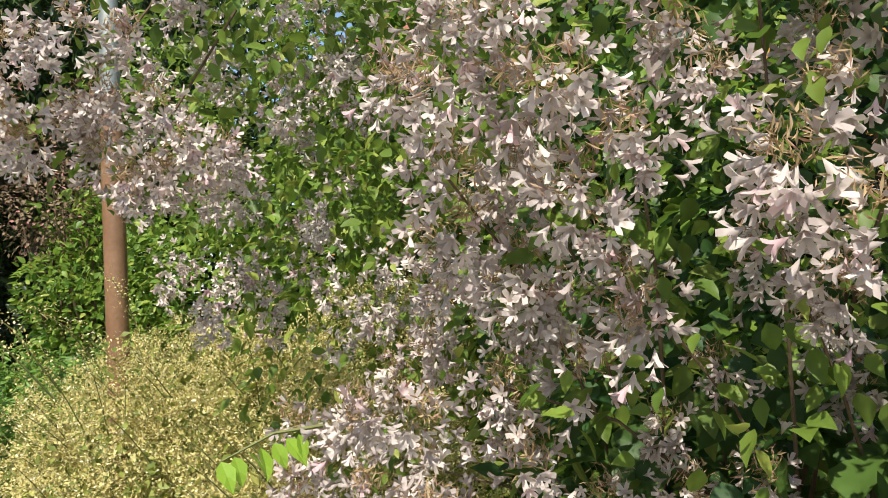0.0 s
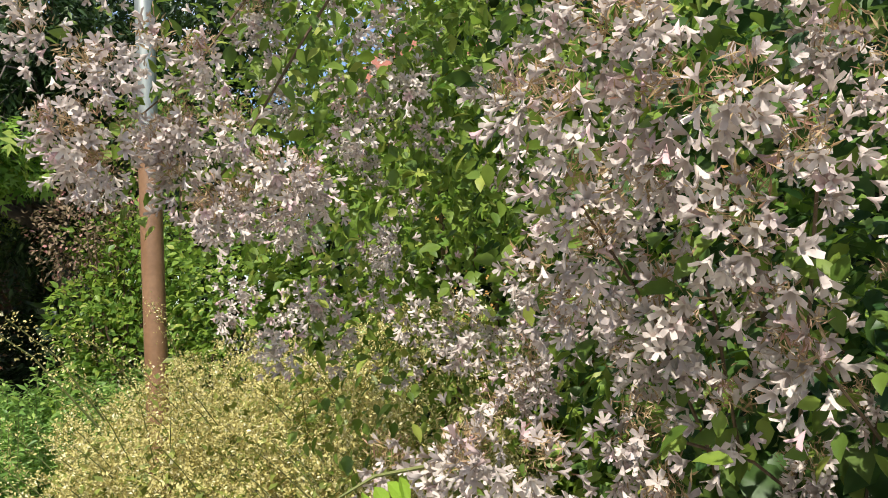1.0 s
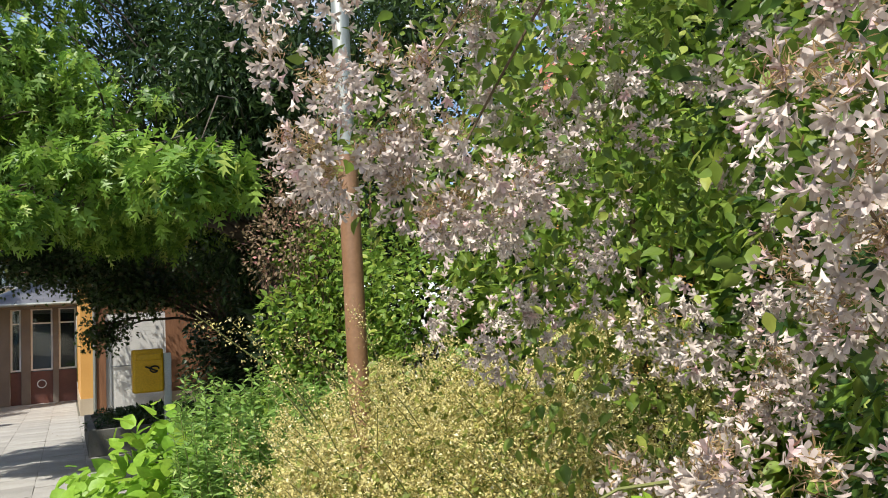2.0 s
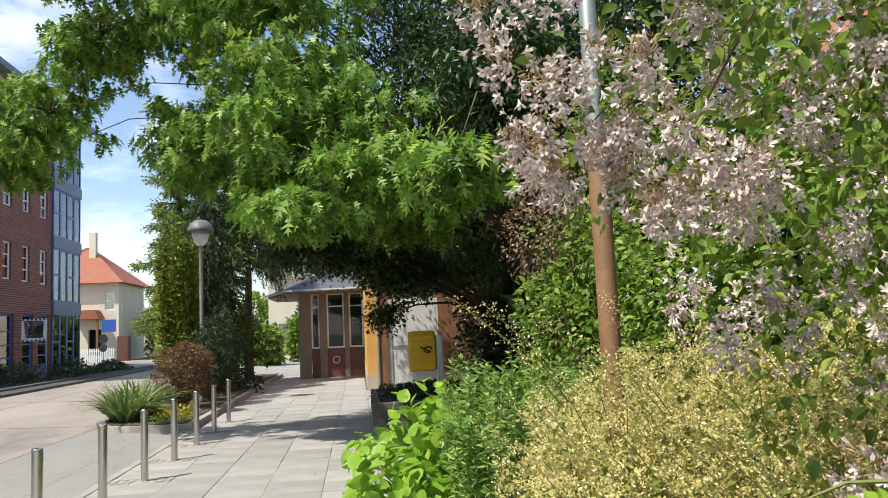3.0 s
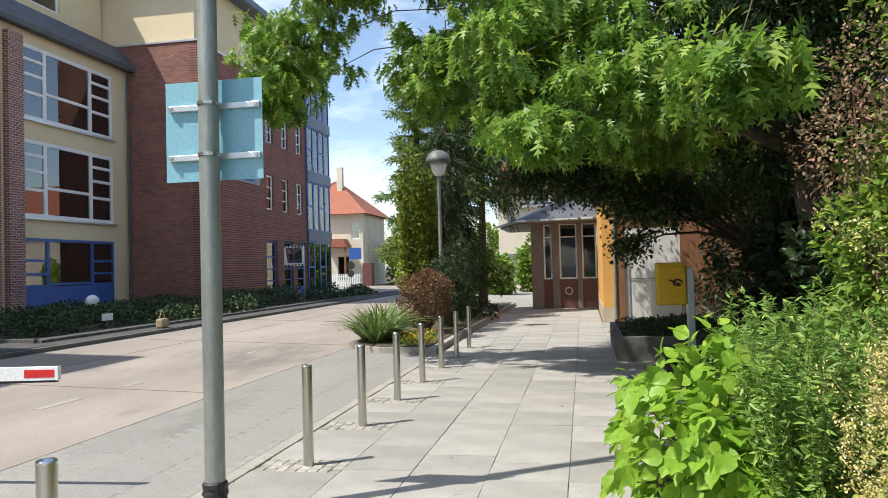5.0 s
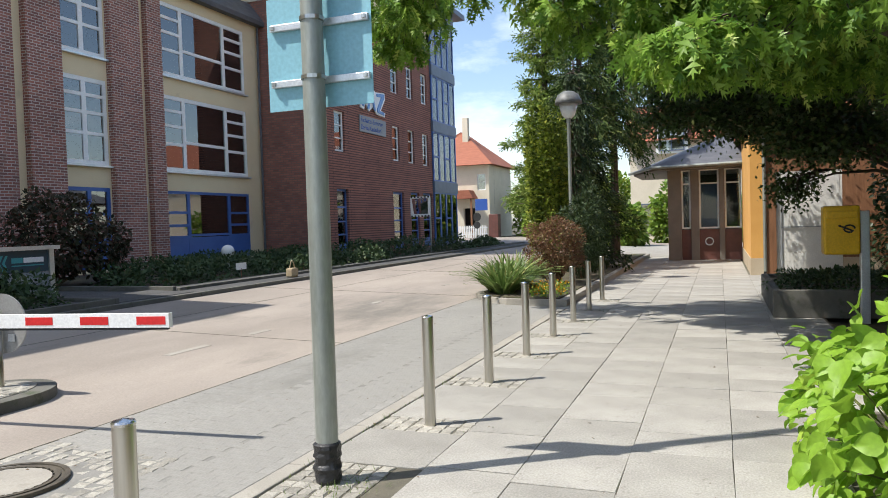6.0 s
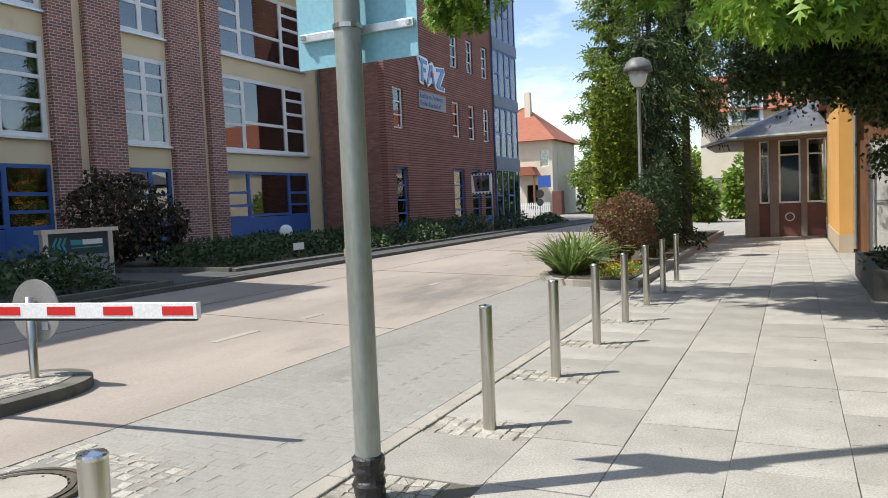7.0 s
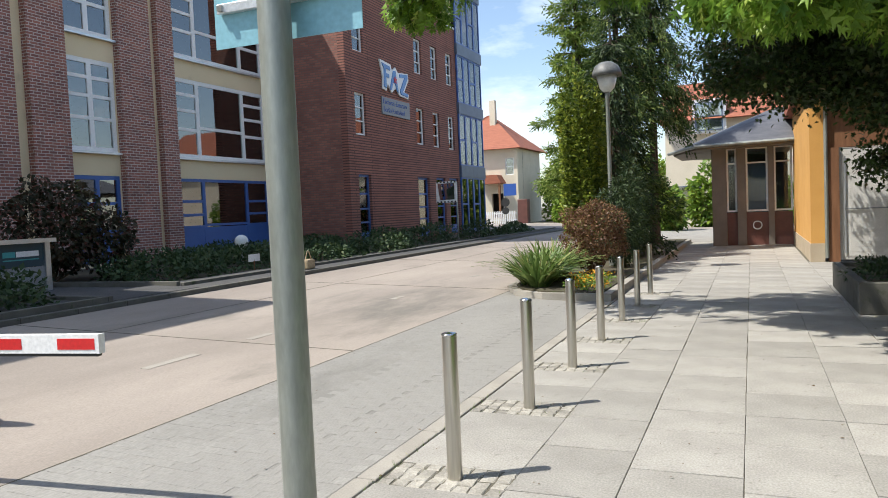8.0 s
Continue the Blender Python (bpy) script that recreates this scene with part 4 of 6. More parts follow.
part("upper_tube", lathe([(0.045, 2.6), (0.045, 5.5), (0, 5.52)], 20, (1.09, 3.895, 0)), M_GALV, brown, "grey upper tube", smooth=True)

# barrier and traffic island
isl = thing("traffic_island", (-8, 5, 0.1), "raised traffic island with a rounded concrete kerb and paved top", "traffic island")
arc = [(-7.05 + 0.55 * math.cos(a), 6.45 + 0.62 * math.sin(a)) for a in [math.pi * i / 14 for i in range(15)]]
arc = [(-6.52, 0.0)] + arc + [(-7.75, 0.0)]
ins = [(-7.1 + (x + 7.1) * 0.72, y - 0.14 if y > 0.1 else y) for x, y in arc]
part("kerb", prism(arc, -0.05, 0.19), M_OLDKERB, isl, "rounded concrete kerb")
part("top", prism(ins, 0.12, 0.197), M_COBBLE, isl, "small paving stones")
dsc = thing("round_sign", (-7.095, 6.638, 0.19), "grey back of a round road sign on a short steel post", "road sign")
part("post", lathe([(0.038, 0.15), (0.038, 0.93), (0, 0.935)], 16, (-7.095, 6.638, 0)), M_STEEL, dsc, smooth=True)
bm = lathe([(0, 0), (0.285, 0), (0.285, 0.012), (0, 0.012)], 40)
bmesh.ops.rotate(bm, verts=bm.verts, cent=(0, 0, 0), matrix=Matrix.Rotation(radians(90), 3, "X") )
bmesh.ops.rotate(bm, verts=bm.verts, cent=(0, 0, 0), matrix=Matrix.Rotation(radians(5), 3, "Z"))
bmesh.ops.translate(bm, verts=bm.verts, vec=(-7.09, 6.70, 0.80))
part("disc", bm, M_GREYDISC, dsc)
part("sticker", boxes((-7.02, -6.94, 6.688, 6.694, 0.63, 0.70)), M_ALU, dsc)
boom = thing("barrier_boom", (-6.6, 6.05, 0.94), "white barrier boom with red bands and a black rubber edge", "barrier")
d = Vector((-0.98, -0.17, 0)).normalized()
side = Vector((d.y, -d.x, 0))
tip = Vector((-4.56, 6.05, 0.905))


def along(a, b, w, z0, z1):
    bm = bmesh.new()
    vs = [bm.verts.new(tip + d * s + side * q + Vector((0, 0, z))) for s in (a, b) for q in (-w, w) for z in (z0, z1)]
    for f in ((0, 1, 3, 2), (4, 6, 7, 5), (0, 4, 5, 1), (2, 3, 7, 6), (0, 2, 6, 4), (1, 5, 7, 3)):
        bm.faces.new([vs[i] for i in f])
    bmesh.ops.recalc_face_normals(bm, faces=bm.faces)
    return bm


part("boom", along(0, 4.2, 0.025, 0.0, 0.105), M_WHITE, boom)
part("rubber_edge", along(0.005, 4.2, 0.018, -0.018, 0.0), M_BLACK, boom)
part("end_cap", along(-0.012, 0, 0.026, -0.002, 0.107), M_WHITE, boom)
for i in range(8):
    a = 0.015 + i * 0.478
    part("red_band", along(a, a + 0.24, 0.0275, 0.022, 0.084), M_RED, boom)
part("stand", boxes((-9.1, -8.75, 5.55, 5.95, 0.2, 1.15), bevel=0.03), M_GALV, boom)

# manhole
mh = thing("manhole_cover", (-5.02, 4.98, 0.04), "round cast-iron manhole cover with a concrete centre", "manhole")
zc = rise(-5.0) + 0.004
part("rim", lathe([(0.30, -0.05), (0.30, 0.006), (0.335, 0.008), (0.335, 0.0), (0.36, 0.0), (0.36, 0.009), (0.395, 0.008), (0.395, -0.05)], 48, (-5.02, 4.98, zc)), M_IRON, mh)
part("centre", lathe([(0.285, -0.05), (0.285, 0.003), (0, 0.004)], 40, (-5.02, 4.98, zc)), M_KERB, mh)
for i in range(28):
    a = 2 * math.pi * i / 28
    bm = boxes((0.288, 0.300, -0.012, 0.012, -0.02, 0.008))
    bmesh.ops.rotate(bm, verts=bm.verts, cent=(0, 0, 0), matrix=Matrix.Rotation(a, 3, "Z"))
    bmesh.ops.translate(bm, verts=bm.verts, vec=(-5.02, 4.98, zc))
    part("tooth", bm, M_IRON, mh)

# street lamp on the green island
LX, LY = -4.27, 20.8
lampost = thing("street_lamp", (LX, LY, 0), "grey post lamp with a domed hood and opal glass", "street lamp")
part("post", lathe([(0.085, 0), (0.085, 0.9), (0.05, 1.0), (0.045, 4.11), (0.06, 4.16), (0.06, 4.27)], 16, (LX, LY, 0)), M_GALV, lampost, smooth=True)
part("diffuser", lathe([(0.08, 4.24), (0.17, 4.33), (0.25, 4.63), (0.0, 4.65)], 28, (LX, LY, 0)), M_OPAL, lampost, "opal glass cone", smooth=True)
part("hood", lathe([(0.26, 4.61), (0.345, 4.61), (0.335, 4.71), (0.27, 4.85), (0.15, 4.93), (0, 4.96)], 32, (LX, LY, 0)), M_HOOD, lampost, "mottled dark dome", smooth=True)
lamp2 = thing("globe_lamp", (-14.2, 19.75, 0.4), "white globe garden lamp in the planted bed", "lamp")
part("stem", tube([(-14.2, 19.75, 0.35), (-14.2, 19.75, 0.9)], [0.04, 0.04]), M_GALV, lamp2)
part("globe", lathe([(0.02, 0.83)] + [(0.19 * math.sin(a), 1.02 - 0.19 * math.cos(a)) for a in [math.pi * i / 12 for i in range(1, 12)]] + [(0, 1.21)], 24, (-14.2, 19.75, 0)), M_OPAL, lamp2, smooth=True)
label_stake = thing("bed_sign", (-12.6, 18.14, 0.35), "small white sign on a stake in the planted bed", "sign")
part("stake", tube([(-12.6, 18.14, 0.3), (-12.6, 18.14, 0.62)], [0.015, 0.015], 6), M_BROWNWOOD, label_stake)
part("plate", boxes((-12.61, -12.59, 17.92, 18.36, 0.58, 0.76)), M_WHITE, label_stake)
basket = thing("handbag", (-11.28, 18.5, 0.33), "straw-coloured bag with an arched handle on the far pavement", "bag")
bz = rise(-11.3) + 0.088
part("body", boxes((-11.38, -11.18, 18.36, 18.69, bz, bz + 0.24), bevel=0.04), M_STRAW, basket)
part("handle", tube([(-11.28, 18.40 + 0.26 * i / 10, bz + 0.22 + 0.22 * math.sin(math.pi * i / 10)) for i in range(11)], [0.014] * 11, 6), M_STRAW, basket)
mirror = thing("traffic_mirror", (-13.6, 34, 0.3), "bulging traffic mirror with a dashed black edge on a post", "mirror")
part("post", tube([(-13.4, 34.1, 0.3), (-13.4, 34.1, 2.9)], [0.04, 0.04]), M_GALV, mirror)
part("frame", sheet("y", 34.0, 34.06, -14.36, -13.38, 2.0, 2.95, [(-14.26, -13.48, 2.10, 2.85)]), M_WHITE, mirror)
M_MIRROR = mat("mirror", (0.8, 0.8, 0.8), (0.85, 0.85, 0.85), 0.05, metal=1.0, bump=0)
bm = bmesh.new()
grid = [[bm.verts.new((-13.87 + 0.40 * u / 6, 34.04 - 0.035 * (1 - (u * u + v * v) / 72) - 0.05 * v / 6, 2.475 + 0.385 * v / 6)) for u in range(-6, 7)] for v in range(-6, 7)]
for a, b in zip(grid, grid[1:]):
    for k in range(12):
        bm.faces.new((a[k], a[k + 1], b[k + 1], b[k]))
part("mirror_glass", bm, M_MIRROR, mirror, "bulging mirror glass", smooth=True)
for z in (2.035, 2.915):
    for k in range(6):
        part("black_mark", boxes((-14.33 + k * 0.17, -14.25 + k * 0.17, 33.985, 33.997, z - 0.03, z + 0.03)), M_BLACK, mirror)

# company board
cb = thing("company_board", (-14.6, 13.2, 0.38), "dark teal and grey notice board in a white frame", "sign board")
part("panel", boxes((-14.62, -14.58, 12.42, 13.86, 0.86, 1.33)), M_TEAL, cb, "dark teal upper panel")
part("lower_panel", boxes((-14.62, -14.58, 12.42, 13.86, 0.40, 0.852)), M_GREYPANEL, cb, "plain grey lower panel")
part("top_rail", boxes((-14.70, -14.48, 12.22, 14.10, 1.335, 1.42)), M_ALU, cb)
for y in (12.35, 13.93):
    part("frame_post", boxes((-14.66, -14.54, y - 0.06, y + 0.06, 0.3, 1.333)), M_ALU, cb)
M_CYAN = mat("teal print", (0.05, 0.30, 0.32), (0.06, 0.33, 0.35), 0.5)
for i in range(3):
    y = 12.50 + i * 0.11
    part("chevron", prism([(y + 0.1, 1.24), (y + 0.15, 1.24), (y + 0.07, 1.08), (y + 0.15, 0.92), (y + 0.1, 0.92), (y + 0.01, 1.08)], -14.578, -14.572, "x"), M_CYAN, cb)
part("printed_bar", boxes((-14.578, -14.572, 12.95, 13.22, 1.07, 1.18)), M_CYAN, cb)
part("printed_bar", boxes((-14.578, -14.572, 13.24, 13.74, 1.07, 1.18)), M_WHITE, cb)
part("printed_bar", boxes((-14.578, -14.572, 12.95, 13.74, 1.0, 1.025)), M_CYAN, cb)

# letter box
box_t = thing("letter_box", (1.0, 13.5, 0), "yellow letter box with a dark emblem on a post", "letter box")
part("post", boxes((1.22, 1.34, 13.52, 13.64, 0, 1.62), bevel=0.01), M_ALU, box_t)
part("body", boxes((0.74, 1.21, 13.44, 13.74, 1.0, 1.70), bevel=0.03), M_YELLOW, box_t)
part("flap", boxes((0.78, 1.17, 13.41, 13.45, 1.52, 1.62), bevel=0.01), M_YELLOW, box_t)
part("emblem", tube([(1.07 + 0.07 * math.cos(a), 13.432, 1.37 + 0.05 * math.sin(a)) for a in [i * 0.55 for i in range(11)]] + [(0.93, 13.432, 1.42)], [0.014] * 12, 6), M_BLACK, box_t)

# concrete planter near the letter box
pb = thing("planter_box", (0.9, 14.6, 0), "low dark concrete planter with evergreen ground cover", "planter")
part("trough", boxes((0.10, 2.4, 14.1, 14.22, 0, 0.43), (0.10, 0.22, 14.221, 17.6, 0, 0.43), (2.28, 2.4, 14.221, 17.6, 0, 0.43), (0.221, 2.279, 17.48, 17.6, 0, 0.43), bevel=0.012), M_OLDKERB, pb)
part("earth", boxes((0.221, 2.279, 14.221, 17.479, 0, 0.36)), M_SOIL, pb)
leafy("foliage", pb, SMALL, [(4200, (1.25, 15.8, 0.42), (1.2, 1.8, 0.24))], 0.075, L_JUNIPER, "dark evergreen foliage")

# ---- green island ----
gi = thing("green_island", (-4.5, 24, 0), "planted traffic island with a low kerb", "planted island", kind="structure")
edge = [(-5.55, 16.55), (-5.15, 15.75), (-4.55, 15.38), (-3.36, 15.30), (-3.36, 33.0), (-7.4, 33.0), (-6.4, 24)]
part("kerb", prism(edge, -0.05, 0.13), M_KERB, gi)
inner = [(-4.5 + (x + 4.5) * 0.86, y + 0.13 if y < 17 else y - 0.1) for x, y in edge]
part("earth", prism(inner, 0.05, 0.15), M_SOIL, gi)


def clump(name, at, n, length, spread_r, material, label, category, template_w=0.02):
    """A tuft of arching strap leaves."""
    th = thing(name, at, label, category)
    bm = bmesh.new()
    for i in range(n):
        a, lean, ln = random.uniform(0, 2 * math.pi), random.uniform(0.35, 1.2), length * random.uniform(0.6, 1.1)
        base = Vector((at[0] + math.cos(a) * spread_r * random.random(), at[1] + math.sin(a) * spread_r * random.random(), at[2]))
        out, across = Vector((math.cos(a), math.sin(a), 0)), Vector((-math.sin(a), math.cos(a), 0))
        prev = None
        for k in range(6):
            s = k / 5
            p = base + out * ln * lean * (s + 0.25 * s * s) * 0.75 + Vector((0, 0, ln * (s - 0.55 * lean * s * s)))
            w = template_w * (1 - s * 0.9) * (0.6 + s if s < 0.4 else 1)
            pair = (bm.verts.new(p - across * w), bm.verts.new(p + across * w + Vector((0, 0, 0.004))))
            if prev:
                bm.faces.new((prev[0], prev[1], pair[1], pair[0]))
            prev = pair
    ob = part("leaves", bm, material, th)
    ob["kind"] = "stuff"
    return th


for x, y in ((-5.1, 16.7), (-4.85, 17.2), (-5.15, 17.6), (-4.85, 16.3), (-5.2, 18.4), (-4.95, 17.9)):
    clump("strap_leaf_clump", (x, y, 0.12), 120, 1.02, 0.20, L_STRAP, "arching clump of green and pale strap leaves", "plant", 0.046)


def shrub(name, at, parts, template, size, material, label, category="shrub", stems=7, **kw):
    th = thing(name, at, label, category)
    bm = bmesh.new()
    for _ in range(stems):
        n, c, r = random.choice(parts)
        e = Vector(c) + Vector([random.uniform(-0.6, 0.6) * q for q in r])
        b = Vector(at) + Vector((random.uniform(-0.1, 0.1), random.uniform(-0.1, 0.1), -0.03))
        mid = b.lerp(e, 0.5) + Vector((random.uniform(-0.1, 0.1), random.uniform(-0.1, 0.1), 0.12))
        tube([b, mid, e], [0.02, 0.014, 0.006], 5, bm)
    part("stem_mass", bm, M_TWIG, th)["kind"] = "stuff"
    leafy("foliage", th, template, parts, size, material, **kw)
    return th


shrub("barberry", (-4.25, 18.55, 0.14), [(9000, (-4.25, 18.55, 0.98), (0.76, 0.76, 0.80))], SMALL, 0.055, L_BARBERRY, "clipped round barberry bush with red-brown leaves", wild=1.2)
th = thing("marigolds", (-3.9, 16.6, 0.14), "low orange and yellow bedding flowers", "flowers")
leafy("foliage", th, SMALL, [(500, (-3.95, 16.6, 0.2), (0.5, 0.9, 0.16)), (300, (-3.9, 15.9, 0.18), (0.45, 0.4, 0.12))], 0.07, L_BACK)
leafy("blossom", th, SMALL, [(160, (-3.95, 16.6, 0.30), (0.5, 0.9, 0.10)), (110, (-3.9, 15.9, 0.26), (0.45, 0.4, 0.08))], 0.05, P_ORANGE, "orange petals")


def spruce(at, height, width, n_branch, material, label, weeping=0.6, seed=1, low=0.06):
    """A spruce: trunk, branches in whorls and hanging twigs of needles."""
    r = np.random.default_rng(seed)
    th = thing("spruce", at, label, "tree")
    part("trunk", tube([(at[0], at[1], at[2] - 0.1), (at[0] + 0.05, at[1], at[2] + height * 0.5), (at[0], at[1], at[2] + height)], [0.20, 0.12, 0.02], 10), M_BARK, th)
    bm = bmesh.new()
    ps, ax = [], []
    for i in range(n_branch):
        h = low + (1 - low) * (5 * (i // 5) + 2.2 * r.random()) / n_branch
        a = i * 2.399 + r.random()
        ln = width * (1 - h) ** 0.75 * (0.55 + 0.7 * r.random()) + 0.15
        o = np.array([math.cos(a), math.sin(a), 0])
        pts = [np.array(at) + o * ln * s + np.array([0, 0, height * h + ln * (0.18 * s - weeping * 0.55 * s * s)]) for s in (0, 0.35, 0.7, 1.0)]
        tube([Vector(p) for p in pts], [0.03, 0.022, 0.012, 0.005], 4, bm)
        m = int(40 + 135 * ln)
        s = r.random(m) ** 0.7
        base = np.array(at) + o * (ln * s)[:, None] + np.array([0, 0, 1]) * (height * h + ln * (0.18 * s - weeping * 0.55 * s * s))[:, None]
        drop = r.random(m) ** 1.5 * (0.10 + 0.85 * weeping * s)
        base = base + r.normal(size=(m, 3)) * np.array([0.10, 0.10, 0.025]) + np.array([0, 0, -1]) * drop[:, None]
        ps.append(base)
        ax.append(unit(o * 0.5 + r.normal(size=(m, 3)) * 0.35 + np.array([0, 0, -0.7 * weeping - 0.1])))
    part("branch_mass", bm, M_BARK, th)["kind"] = "stuff"
    ps, ax = np.concatenate(ps), np.concatenate(ax)
    m = turned(ax, unit(r.normal(size=(len(ps), 3)) + [0, 0, 0.7]), r.normal(size=len(ps)))
    ob = new("needles", spread("needles", NEEDLE, m, ps, 0.25 * (0.6 + 0.8 * r.random(len(ps))), material))
    ob.parent, ob["kind"] = th, "stuff"
    ob.matrix_parent_inverse = Matrix.Translation(-th.location)
    return th


NEEDLE = ([(0, 0, 0), (0.03, 0.5, 0.02), (0, 1, 0), (-0.03, 0.5, 0.02), (0.12, 0.42, -0.03), (-0.12, 0.42, -0.03), (0.09, 0.78, -0.02), (-0.09, 0.78, -0.02), (0, 0.2, 0), (0, 0.55, 0)],
          [(0, 1, 3), (1, 2, 3), (8, 4, 1), (8, 3, 5), (9, 6, 2), (9, 2, 7)])
spruce((-5.0, 26.6, 0.1), 10.4, 1.6, 95, L_SPRUCE, "dark weeping spruce on the green island", 0.45, 3, 0.12)
spruce((-4.3, 29.6, 0.1), 11.0, 2.3, 84, L_SPRUCE, "tall weeping spruce with hanging twigs", 1.0, 5, 0.42)
spruce((-6.5, 28.0, 0.1), 10.5, 1.75, 110, L_FIR, "light green spruce behind the lamp", 0.14, 9, 0.18)
spruce((-4.75, 24.3, 0.1), 6.4, 1.15, 60, L_YEW, "slim dark conifer beside the lamp post", 0.8, 12, 0.04)
plumes = [(1500, (-5.3, 22.8, 2.3), (0.5, 0.5, 2.4))]
for i in range(11):
    a, t = i * 2.4, (i % 4) / 3
    q = 0.40 + 0.22 * t
    plumes.append((950, (-5.32 + q * 1.05 * math.cos(a), 22.8 + q * math.sin(a), 2.0 + 0.75 * t + 0.5 * (i % 3)), (0.17, 0.17, 1.75 + 0.25 * t)))
shrub("climber_column", (-5.3, 22.8, 0.1), plumes, SMALL, 0.115, L_IVY, "tall yellow-green climber clad column", "climber", stems=3, droop=-0.5, wild=0.6)
shrub("evergreen_shrub", (-3.95, 20.2, 0.1), [(2600, (-4.0, 20.3, 1.2), (0.5, 0.7, 1.15)), (2200, (-4.0, 22.0, 1.4), (0.5, 0.9, 1.3)), (1800, (-4.3, 23.5, 1.2), (0.8, 0.8, 1.2))], NARROW, 0.16, L_YEW, "dark evergreen shrubs beside the lamp post")

# ---- far planting ----
for x, y, rx, ry, h, n in ((-12.5, 39.5, 0.7, 3.2, 0.55, 3600), (-14.0, 31.5, 1.5, 2.4, 0.75, 3400), (-13.9, 27.5, 1.5, 2.1, 0.7, 3200), (-13.0, 35.3, 1.0, 1.9, 0.8, 2600), (-14.2, 23.4, 1.7, 2.2, 0.55, 3800),
                           (-14.2, 19.6, 1.7, 1.9, 0.55, 3600), (-14.1, 16.6, 1.8, 1.7, 0.55, 3200), (-12.9, 10.9, 1.7, 1.4, 0.7, 3400), (-12.6, 25.4, 0.7, 2.2, 0.5, 1700), (-12.6, 21.4, 0.7, 2.0, 0.45, 1600),
                           (-16.6, 22.0, 1.5, 3.0, 0.4, 3600), (-16.6, 27.0, 1.6, 1.8, 0.4, 2600)):
    shrub("ground_cover_shrub", (x, y, rise(x)), [(n, (x, y, rise(x) + 0.10), (rx, ry, h))], SMALL, 0.12, L_JUNIPER, "low dark juniper ground cover in the bed", "shrub", stems=3, wild=1.0)
shrub("purple_maple", (-16.0, 15.2, 0.4), [(3600, (-16.0, 15.3, 1.6), (1.1, 1.25, 1.25)), (1500, (-15.6, 16.4, 1.3), (0.8, 0.9, 0.8))], LEAF, 0.12, L_PURPLE, "dark red-leaved maple bush beside the notice board", "shrub", stems=6)
for x, y, z, rx, ry, rz, n in ((-11.5, 60, 1.8, 2.2, 1.5, 2.2, 2600), (-14.4, 61, 1.6, 1.6, 1.4, 1.9, 1800), (-8.2, 60, 2.6, 2.4, 1.6, 2.8, 2600), (-16.5, 66, 2.6, 1.8, 1.5, 2.6, 1600), (-5.6, 45, 1.0, 1.2, 1.2, 1.5, 1500), (-3.4, 50, 1.7, 1.6, 1.0, 2.2, 1900), (-0.5, 49, 1.2, 1.8, 1.2, 1.8, 1700)):
    shrub("far_bush", (x, y, 0), [(n, (x, y, z), (rx, ry, rz))], LEAF, 0.34, L_BACK, "bright green garden bushes across the cross street", "shrub", stems=4)

# ---- flowering shrub beside the camera ----
def flower_template():
    """A short bell with five broad rounded lobes."""
    v, f = [(0, 0, 0)], []
    for i in range(5):
        a = 2 * math.pi * i / 5
        v.append((0.20 * math.cos(a), 0.56, 0.20 * math.sin(a)))
    for i in range(5):
        a = 2 * math.pi * (i + 0.5) / 5
        for da, r, y in ((-0.40, 0.38, 0.72), (0.40, 0.38, 0.74), (-0.24, 0.54, 0.85), (0.24, 0.54, 0.88)):
            v.append((r * math.cos(a + da), y, r * math.sin(a + da)))
    for i in range(5):
        j = (i + 1) % 5
        o = 6 + 4 * i
        f += [(0, 1 + i, 1 + j), (1 + i, o, o + 1), (1 + i, o + 1, 1 + j), (o, o + 2, o + 3), (o, o + 3, o + 1)]
    return v, f


FLOWER = flower_template()


def cluster_meshes(k):
    """Petals and tan bristles of one flower cluster, in its own coordinates."""
    n = 28 + 4 * (k % 4)
    d = unit(rng.normal(size=(n, 3)) * 0.75 + np.array([0, 0.45, -0.55]))
    p = d * (0.012 + 0.022 * rng.random((n, 1))) + rng.normal(size=(n, 3)) * np.array([0.016, 0.009, 0.019])
    petals = spread("flower_cluster", FLOWER, turned(d, unit(rng.normal(size=(n, 3))), rng.random(n) * 6), p, 0.0172 * (0.75 + 0.45 * rng.random(n)), P_KOLK)
    m = 120
    d = unit(rng.normal(size=(m, 3)) + np.array([0, 0.25, 0.7]))
    q = rng.normal(size=(m, 3)) * np.array([0.015, 0.012, 0.012]) + np.array([0, 0.014, 0.020])
    calyx = spread("calyx", NARROW, turned(d, unit(rng.normal(size=(m, 3))), rng.random(m) * 6), q, 0.0125 * (0.6 + 0.7 * rng.random(m)), C_KOLK)
    return petals, calyx


KINDS = [cluster_meshes(k) for k in range(10)]
beauty = thing("beauty_bush", (1.15, 1.2, 0), "arching shrub covered in pale pink bell flower clusters", "shrub")
spots = []
for _ in range(60000):
    if len(spots) == 150:
        break
    y, z = rng.uniform(0.16, 1.25), rng.uniform(1.25, 2.36)
    edge_y = 1.12 - (z - 1.5) * 0.85
    if y > edge_y + 0.05 * rng.normal():
        continue
    low_z = 1.73 - 0.52 * (y - 0.35)
    if z < low_z and rng.random() > 0.04:
        continue
    if any((y - b) ** 2 + (z - c) ** 2 < 0.060 ** 2 for _, b, c in spots):
        continue
    x = 0.48 + 0.05 * math.sin(7 * y + 3 * z) + 0.05 * math.sin(11 * z - 5 * y) + 0.26 * rng.random() ** 2 - 0.05 * max(0.0, z - 1.75) + (0.12 if z < low_z else 0.0)
    spots.append((x, y, z))
